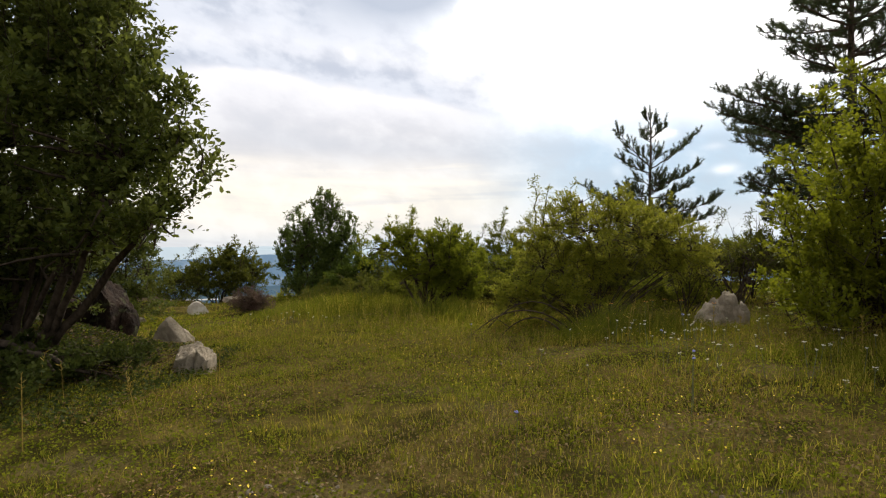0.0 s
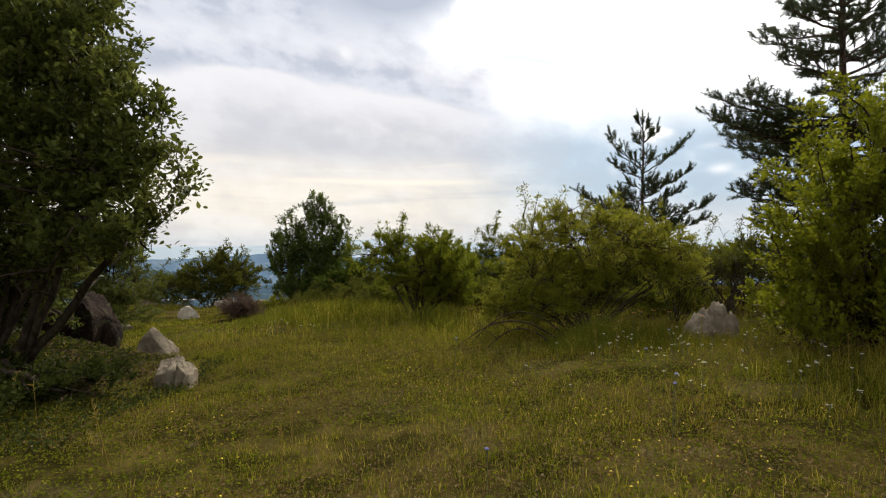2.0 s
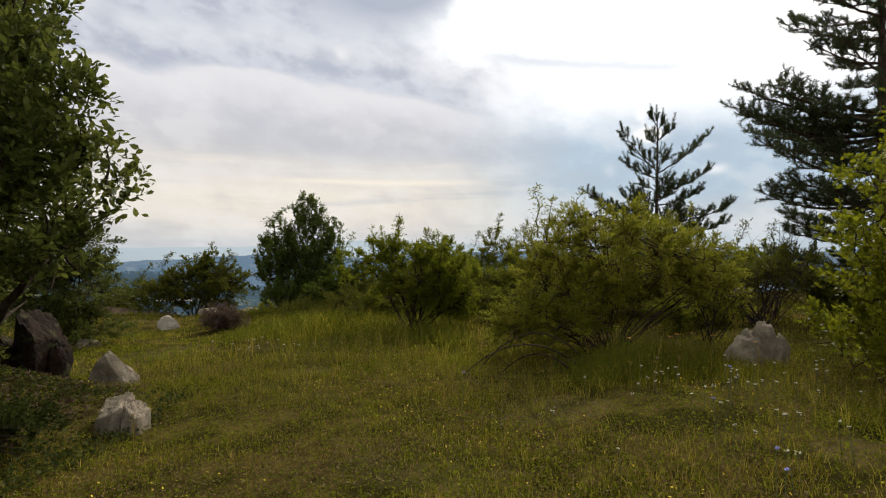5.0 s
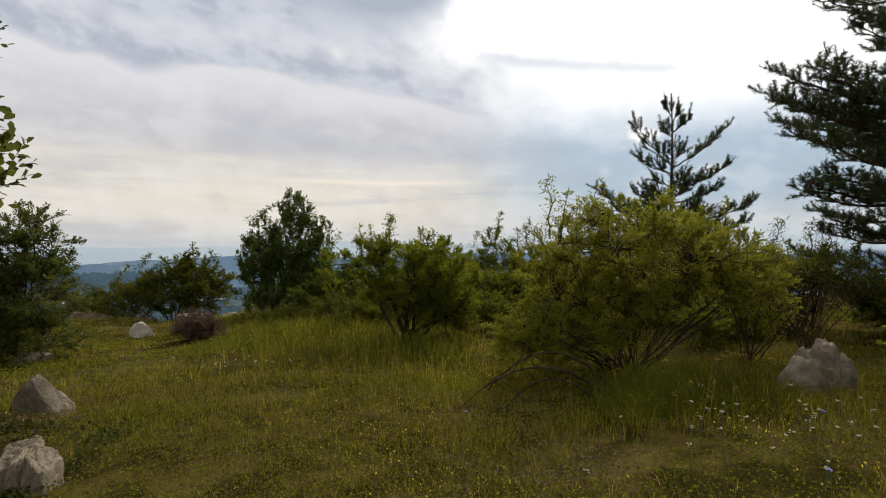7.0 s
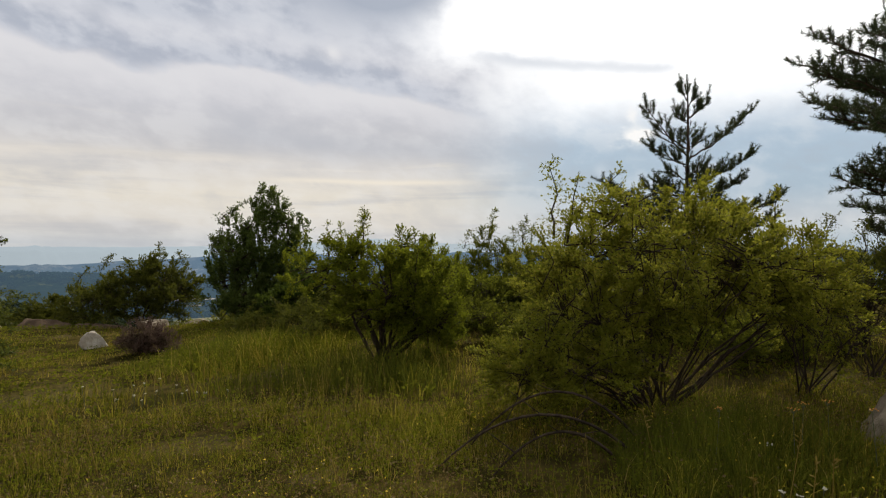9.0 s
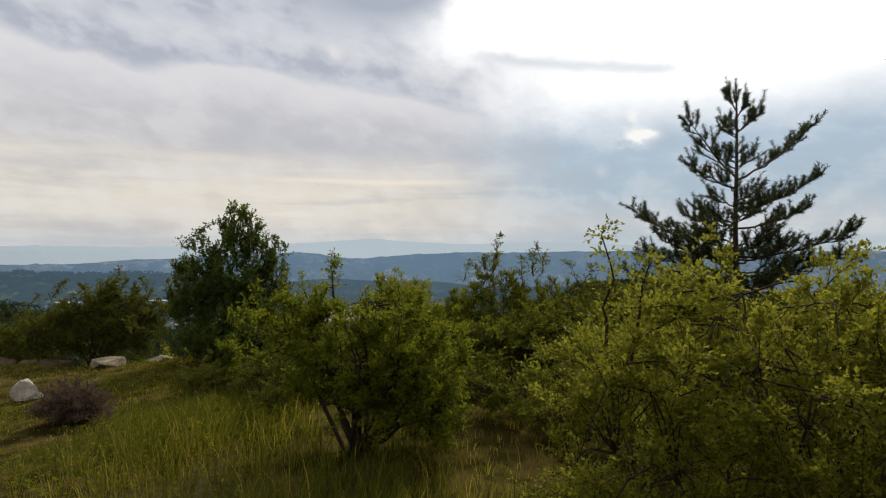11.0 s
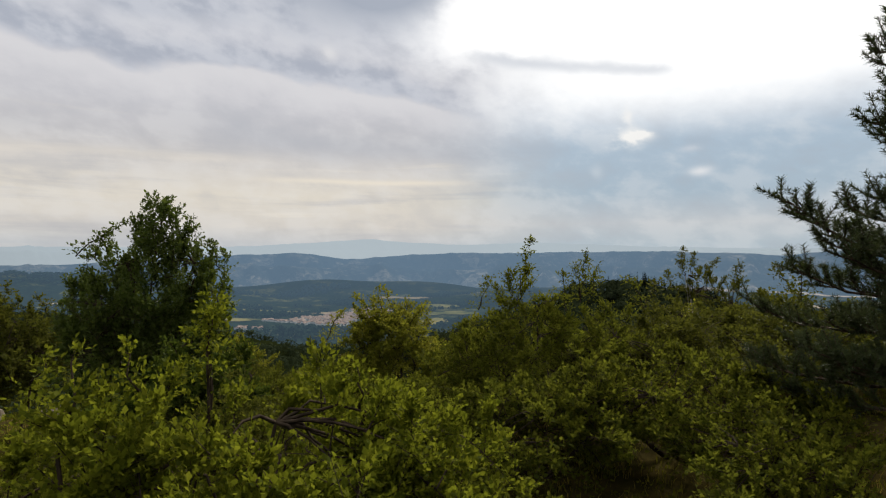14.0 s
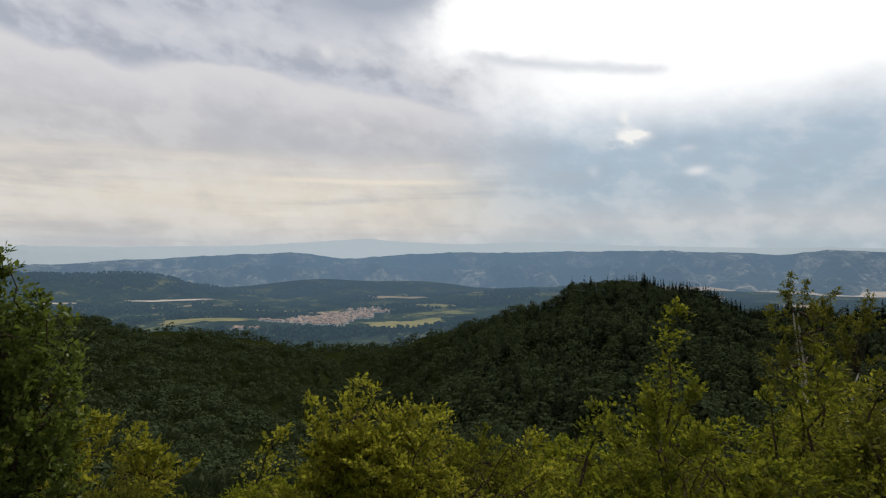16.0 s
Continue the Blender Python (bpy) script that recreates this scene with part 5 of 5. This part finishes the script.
def build_village():
    rng = random.Random(7)
    kinds = house_meshes()
    models, rest = [], (bmesh.new(), bmesh.new())
    for wall, roof in kinds:
        h = tagged(new("house"), "small white house with a red tiled roof", "house", "village houses")
        part("wall", wall, h)
        part("roof", roof, h)
        models.append(h)
    n = 0
    for _ in range(640):
        cx, cy, sx, sy = rng.choice(((-325, 1790, 85, 105),) * 5 + ((-263, 1930, 88, 85),) * 4 + ((-225, 2060, 60, 70), (-455, 1690, 30, 16), (-150, 1990, 45, 18), (-478, 1500, 32, 12)))
        x, y = cx + sx * rng.uniform(-1.3, 1.3) * rng.uniform(0.6, 1), cy + sy * rng.uniform(-1.3, 1.3) * rng.uniform(0.6, 1)
        m = pose(x, y, valley_z(x, y) - 0.5, rz=rng.uniform(0, 180))
        if n >= 280:
            for bm, me in zip(rest, kinds[n % 4]):
                me.transform(m)
                bm.from_mesh(me)
                me.transform(m.inverted())
        elif n < len(models):
            models[n].matrix_world = m
        else:
            copy_thing(models[n % len(models)], m)
        n += 1
    rows = tagged(new("house_rows"), "more white houses with red roofs, too many to count", "houses", kind="stuff")
    for bm, name, mat in zip(rest, ("walls", "roofs"), (M_PLASTER, M_RED)):
        me = bpy.data.meshes.new(name)
        bm.to_mesh(me)
        bm.free()
        me.materials.append(mat)
        tagged(part(name, me, rows), kind="stuff")


build_village()


def field(x, y, w, d, turn, mat, label, seed):
    """A field laid over the valley floor, with a ragged edge."""
    rng = np.random.RandomState(seed)
    x -= 0.0148 * y
    k, rings = 44, 5
    a = np.linspace(0, 2 * np.pi, k, endpoint=False)
    rim = (np.abs(np.cos(a)) ** 4 + np.abs(np.sin(a)) ** 4) ** -0.25
    rim = rim * (1 + sum(rng.uniform(0.04, 0.16) * np.sin(a * q + rng.uniform(0, 6.28)) for q in (2, 3, 5, 8, 13)))
    T, A = np.meshgrid(np.linspace(0.02, 1, rings), a, indexing="ij")
    X, Y = T * rim * np.cos(A) * w / 2, T * rim * np.sin(A) * d / 2
    c, s = math.cos(radians(turn)), math.sin(radians(turn))
    PX, PY = x + X * c - Y * s, y + X * s + Y * c
    PZ_ = np.vectorize(valley_z)(PX, PY) + 2.5
    i, j = np.meshgrid(np.arange(rings - 1), np.arange(k), indexing="ij")
    j2 = (j + 1) % k
    f = np.stack([i * k + j, (i + 1) * k + j, (i + 1) * k + j2, i * k + j2], -1).reshape(-1, 4)
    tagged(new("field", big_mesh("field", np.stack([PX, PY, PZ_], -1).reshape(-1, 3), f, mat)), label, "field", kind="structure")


for i, (x, y, w, d, tr) in enumerate(((-620, 1650, 210, 110, 15), (-760, 1800, 260, 70, 25), (-20, 1660, 230, 150, 5), (60, 2150, 240, 130, 20), (-560, 2080, 260, 60, 10), (120, 1900, 200, 90, 30))):
    field(x, y, w, d, tr, M_FIELDG, "pale green hay field in the valley", 200 + i)
for i, (x, y, w, d, tr) in enumerate(((-110, 2540, 300, 150, -10), (-1000, 2130, 420, 40, 22), (-330, 2060, 120, 60, 0), (1500, 2300, 500, 120, -20), (420, 2700, 240, 80, 0))):
    field(x, y, w, d, tr, M_FIELD, "tan stubble field in the valley", 300 + i)
for i, (x, y, w, d, tr) in enumerate(((-600, 3180, 110, 90, 0), (-70, 3250, 150, 90, 10), (1780, 3050, 620, 420, -30), (2250, 2700, 600, 300, -38), (1420, 2700, 300, 60, -25), (-1010, 2330, 280, 34, 22), (-1330, 2090, 120, 24, 30))):
    field(x, y, w, d, tr, M_SCAR, "pale bare field in the valley", 320 + i)


def valley_trees():
    """Copses and hedge rows over the valley floor."""
    rng = np.random.RandomState(88)
    n, tufts = 9000, 7
    a, r = np.radians(rng.uniform(-40, 42, n * 3)), np.sqrt(rng.uniform(1300 ** 2, 3000 ** 2, n * 3))
    x, y = r * np.sin(a), r * np.cos(a)
    keep = value_noise(np.stack([x * 0.006, y * 0.010, 0 * x], -1), 12) + 0.5 * value_noise(np.stack([x * 0.03, y * 0.03, 0 * x], -1), 13) > 0.80
    for fx, fy, fr in ((-620, 1650, 80), (-20, 1660, 90), (-110, 2540, 110), (-280, 1860, 150), (-245, 2010, 130), (-325, 1740, 125), (-455, 1690, 45), (-325, 1640, 60), (60, 2150, 90), (-330, 2060, 60)):
        keep &= np.hypot(x - fx, (y - fy)) > fr
    x, y = x[keep][:n], y[keep][:n]
    n = len(x)
    z = np.vectorize(valley_z)(x, y)
    s = rng.uniform(9, 20, n)
    d = unit(rng.normal(0, 1, (n, tufts, 3)) + [0, 0, 0.4])
    way = unit(np.cross(d, rng.normal(0, 1, d.shape)))
    base = np.stack([x, y, z], -1)[:, None] + (d * 0.35 + [0, 0, 0.4]) * s[:, None, None] - way * 0.3 * s[:, None, None]
    ln = np.repeat(s * 0.6, tufts)
    v, f = leaf_arrays(base.reshape(-1, 3), way.reshape(-1, 3), d.reshape(-1, 3), ln, ln * 0.45, -0.3)
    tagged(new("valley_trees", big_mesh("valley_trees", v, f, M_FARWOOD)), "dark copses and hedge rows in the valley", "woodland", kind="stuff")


valley_trees()


# ---------------------------------------------------------------- meadow
def tall(x, y):
    """How tall the sward stands: short in the middle, long towards the bushes."""
    edge = np.exp(-(((x + 0.6) / 2.2) ** 2 + ((y - 10.4) / 1.6) ** 2)) + 0.45 * np.exp(-(((x - 1.8) / 1.6) ** 2 + ((y - 7.0) / 0.8) ** 2)) + np.exp(-(((x - 4.5) / 1.6) ** 2 + ((y - 4.6) / 0.9) ** 2))
    edge = edge + 1.3 * np.exp(-(((x + 2.4) / 1.3) ** 2 + ((y - 12.3) / 1.8) ** 2)) + 0.7 * np.exp(-(((x - 2.5) / 0.6) ** 2 + ((y - 7.4) / 0.5) ** 2)) + 0.5 * np.exp(-(((x + 1.2) / 1.0) ** 2 + ((y - 9.3) / 0.8) ** 2))
    return 0.035 + 0.22 * np.clip(edge, 0, 1.4) + 0.055 * value_noise(np.stack([x, y, 0 * x], -1) * 1.1, 3) + 0.02 * smoothstep(y, 8, 14)


def meadow(name, label, n, area, mat, width, seed, scale=1.0, bend=0.5, clump=2.3, thin=0.42, tuft=14):
    """Grass in tussocks of uneven height, thin between them."""
    rng = np.random.RandomState(seed)
    x0, x1, y0, y1 = area
    k = n // tuft * 2
    cx, cy = rng.uniform(x0, x1, k), rng.uniform(y0, y1, k)
    keep = value_noise(np.stack([cx, cy, 0 * cx], -1) * clump, seed) + rng.normal(0, 0.15, k) - 0.3 * bareness(cx, cy) > thin
    cx, cy = cx[keep][:n // tuft], cy[keep][:n // tuft]
    k = len(cx)
    own = np.repeat(np.arange(k), tuft)
    n = len(own)
    spread = width * 18 * rng.uniform(0.5, 1.8, k)[own]
    dx, dy = rng.normal(0, 1, n) * spread, rng.normal(0, 1, n) * spread
    x, y = cx[own] + dx, cy[own] + dy
    base = np.stack([x, y, land(x, y) - 0.01], -1)
    h = tall(x, y) * scale * rng.uniform(0.5, 1.2, n) * (rng.uniform(0.45, 1.0, k) ** 1.5 * 1.6)[own]
    a = np.arctan2(dy, dx) + rng.normal(0, 0.7, n)
    out = np.stack([np.cos(a), np.sin(a), 0 * a], -1)
    lean = h * bend * rng.uniform(0.15, 1.5, n)
    mid = base + out * (lean * 0.35)[:, None] + np.array([0, 0, 1]) * (h * 0.6)[:, None]
    tip = base + out * lean[:, None] + np.array([0, 0, 1]) * h[:, None]
    b = rng.uniform(0, 6.283, n)
    sd = np.stack([np.cos(b), np.sin(b), 0 * b], -1) * width * rng.uniform(0.6, 1.4, n)[:, None]
    v = np.stack([base - sd, base + sd, mid + sd * 0.7, mid - sd * 0.7, tip], 1).reshape(-1, 3)
    i = np.arange(n)[:, None] * 5
    f = np.concatenate([i + [[0, 1, 2]], i + [[0, 2, 3]], i + [[3, 2, 4]]], 0)
    return tagged(new(name, big_mesh(name, v, f, mat)), label, "grass", kind="stuff")


meadow("meadow_grass", "short olive green meadow grass", 125000, (-5.5, 6.0, 1.2, 9.0), M_GRASS, 0.0022, 91)
meadow("meadow_grass", "olive meadow grass towards the bushes", 55000, (-12, 8.5, 8.0, 19.5), M_GRASS, 0.0045, 92)
meadow("dry_grass", "straw-coloured dry grass stalks in the meadow", 17000, (-5.5, 6.0, 1.2, 9.5), M_STRAW, 0.0014, 93, 1.5, 0.35, 1.3, 0.5, 5)
meadow("dry_grass", "straw-coloured dry grass further off", 8000, (-12, 8.5, 8.0, 19.5), M_STRAW, 0.003, 94, 1.4, 0.35, 1.3, 0.5, 5)


meadow("tall_grass", "tall fresh green grass before the bushes", 14000, (-4.5, 0.6, 9.6, 14.6), M_TALL, 0.0035, 191, 1.25, 0.45, 1.1, 0.45, 12)
meadow("tall_grass", "tall green grass at the foot of the rose bush", 5000, (1.6, 3.3, 6.6, 8.0), M_TALL, 0.0024, 192, 1.45, 0.45, 1.6, 0.45, 10)


def herbs(name, label, n, area, mat, size, seed, height=0.6, thin=0.45, category="herbs"):
    """Low leaves of herbs between the grass."""
    rng = np.random.RandomState(seed)
    x0, x1, y0, y1 = area
    x, y = rng.uniform(x0, x1, n * 2), rng.uniform(y0, y1, n * 2)
    keep = value_noise(np.stack([x, y, 0 * x], -1) * 1.6, seed) + rng.normal(0, 0.12, n * 2) - 0.15 * bareness(x, y) > thin
    x, y = x[keep][:n], y[keep][:n]
    n = len(x)
    z = land(x, y) + tall(x, y) * height * rng.uniform(0.05, 1.0, n)
    a = rng.uniform(0, 6.283, n)
    way = unit(np.stack([np.cos(a), np.sin(a), rng.uniform(-0.2, 0.9, n)], -1))
    nrm = unit(rng.normal(0, 0.7, (n, 3)) + [0, 0, 0.8])
    ln = size * rng.uniform(0.5, 1.4, n)
    v, f = leaf_arrays(np.stack([x, y, z], -1), way, nrm, ln, ln * 0.3)
    return tagged(new(name, big_mesh(name, v, f, mat)), label, category, kind="stuff")


herbs("meadow_herbs", "low green herbs among the grass", 115000, (-5.5, 6.0, 1.2, 9.0), M_HERB, 0.022, 95, 1.0, 0.38)
herbs("meadow_herbs", "low green herbs towards the bushes", 40000, (-12, 8.5, 8.0, 20.0), M_HERB, 0.045, 96, 1.2)
herbs("withered_herbs", "small withered brown herbs in the turf", 70000, (-5.0, 5.5, 1.2, 9.0), M_DRYHERB, 0.020, 195, 1.1, 0.45)
herbs("yellow_flowers", "tiny yellow flowers scattered in the turf", 4200, (-4.8, 2.8, 1.6, 8.5), M_YELLOW, 0.017, 97, 1.5, 0.68, "flowers")


herbs("leaf_litter", "brown and pale dead leaves under the sallow", 9000, (-6.6, -3.3, 5.0, 7.5), M_LITTER, 0.05, 98, 0.5, 0.3, "dead leaves")
# the tree's shade on these herbs is in the leaf colour
herbs("meadow_herbs", "green herbs under the sallow, leaf colour darkened for its shade", 12000, (-6.2, -2.6, 3.8, 7.2), M_UNDERSHADE, 0.040, 99, 1.2, 0.3)


def yarrow(loc, h, seed, mat, name, label, head=0.015, heads=7):
    """A flowering stalk with a flat head of small florets."""
    rng = np.random.RandomState(seed)
    foot = tagged(new(name), label, "flower", name + "s in the meadow")
    st, fl = Tubes(), Tubes()
    top = np.array([rng.normal(0, 0.03), rng.normal(0, 0.03), h])
    st.add(arc((0, 0, -0.02), top - [0, 0, 0.03], 0.0, 5), np.linspace(0.003, 0.002, 5), 4)
    for _ in range(heads):
        a, r = rng.uniform(0, 6.283), head * math.sqrt(rng.uniform(0, 1))
        p = top + [r * math.cos(a), r * math.sin(a), rng.normal(0, 0.003)]
        st.add(np.array([top - [0, 0, 0.03], p]), [0.0012, 0.001], 3)
        fl.add(np.array([p, p + [0, 0, 0.003], p + [0, 0, 0.006]]), [0.003, 0.0055, 0.0005], 6)
    part("stalk", st.mesh("stalk", M_STEM), foot)
    part("flower_head", fl.mesh("flower_head", mat), foot)
    foot.location = loc
    return foot


def scatter_flowers():
    rng = random.Random(12)
    models = [yarrow((0, 0, 0), h, 400 + i, M_WHITE, "yarrow", "white flat-headed yarrow in the grass") for i, h in enumerate((0.22, 0.28, 0.18))]
    spots = []
    for _ in range(84):
        c = rng.choice(((-2.75, 9.6), (-2.75, 9.6), (2.4, 4.6), (2.0, 5.2), (3.0, 4.2), (3.3, 5.6), (2.9, 6.0), (2.4, 5.8)))
        spots.append((rng.gauss(c[0], 0.35 if c[0] < 0 else 0.6), rng.gauss(c[1], 0.4)))
    for i, (x, y) in enumerate(spots):
        m = pose(*at(x, y), rz=rng.uniform(0, 360))
        if i < 3:
            models[i].matrix_world = m
        else:
            copy_thing(models[i % 3], m)
    blue = yarrow(at(1.75, 3.75), 0.42, 410, M_BLUE, "scabious", "lilac scabious on a thin stalk", 0.014, 8)
    for x, y in ((1.9, 4.6), (2.4, 5.3), (1.62, 3.5), (0.35, 2.6), (0.3, 6.0)):
        copy_thing(blue, pose(*at(x, y), rz=rng.uniform(0, 360)))
    orange = yarrow(at(2.6, 6.9), 0.42, 411, M_ORANGE, "ragwort", "orange-yellow ragwort by the rose bush", 0.03, 8)
    for x, y in ((2.9, 7.0), (3.05, 6.8), (2.75, 7.05), (3.2, 6.4), (2.2, 7.1)):
        copy_thing(orange, pose(*at(x, y), rz=rng.uniform(0, 360)))


scatter_flowers()


def dry_stalk(loc, seed, h):
    """A bleached flower stalk of last year with a ragged seed head."""
    rng = np.random.RandomState(seed)
    foot = tagged(new("dry_stalk"), "bleached dry flower stalk standing in grass", "stalk", "dry stalks in the meadow")
    t, hd = Tubes(), Tubes()
    top = np.array([rng.normal(0, 0.06), rng.normal(0, 0.05), h])
    t.add(arc((0, 0, -0.02), top, 0.0, 6), np.linspace(0.0035, 0.0018, 6), 4)
    for _ in range(9):
        z = rng.uniform(0.72, 1.0)
        p = top * z
        q = p + [rng.normal(0, 0.018), rng.normal(0, 0.018), 0.022]
        hd.add(np.array([p, (p + q) / 2, q]), [0.001, 0.004, 0.001], 4)
    part("stalk", t.mesh("dry_stem", M_STRAW), foot)
    tagged(part("seed_head", hd.mesh("seed_head", M_STRAW), foot), kind="stuff")
    foot.location = loc
    return foot


rs = random.Random(31)
STALKS = [dry_stalk(at(-3.45, 4.55), 1, 0.42), dry_stalk(at(-3.25, 4.6), 2, 0.34), dry_stalk(at(2.2, 6.4), 3, 0.5)]
for i in range(36):
    x, y = rs.uniform(-3.5, 4.0), rs.uniform(2.2, 8.0)
    copy_thing(STALKS[i % 3], pose(*at(x, y), rz=rs.uniform(0, 360)))


def pebbles():
    """Small stones lying on the worn spots."""
    first = [boulder("pebble", "small pale stone on bare earth", at(-0.62, 2.62, 0.0), (0.03, 0.026, 0.02), 61, M_ROCK, 0, 5, 0.08, 2),
             boulder("pebble", "small grey stone on bare earth", at(-0.9, 2.75, 0.0), (0.025, 0.02, 0.016), 62, M_ROCK, 30, 5, 0.08, 2)]
    for ob in first:
        tagged(ob, category="stone", group="pebbles on bare earth")
    for i in range(40):
        a, b, r = BARE[(0, 5, 1)[i % 3]]
        x, y = rs.gauss(a, r * 0.45), rs.gauss(b, r * 0.3)
        sc = rs.uniform(0.4, 0.95)
        copy_thing(first[i % 2], pose(*at(x, y, 0.002), rz=rs.uniform(0, 360)) @ Matrix.Diagonal((sc, sc, sc, 1)))


pebbles()
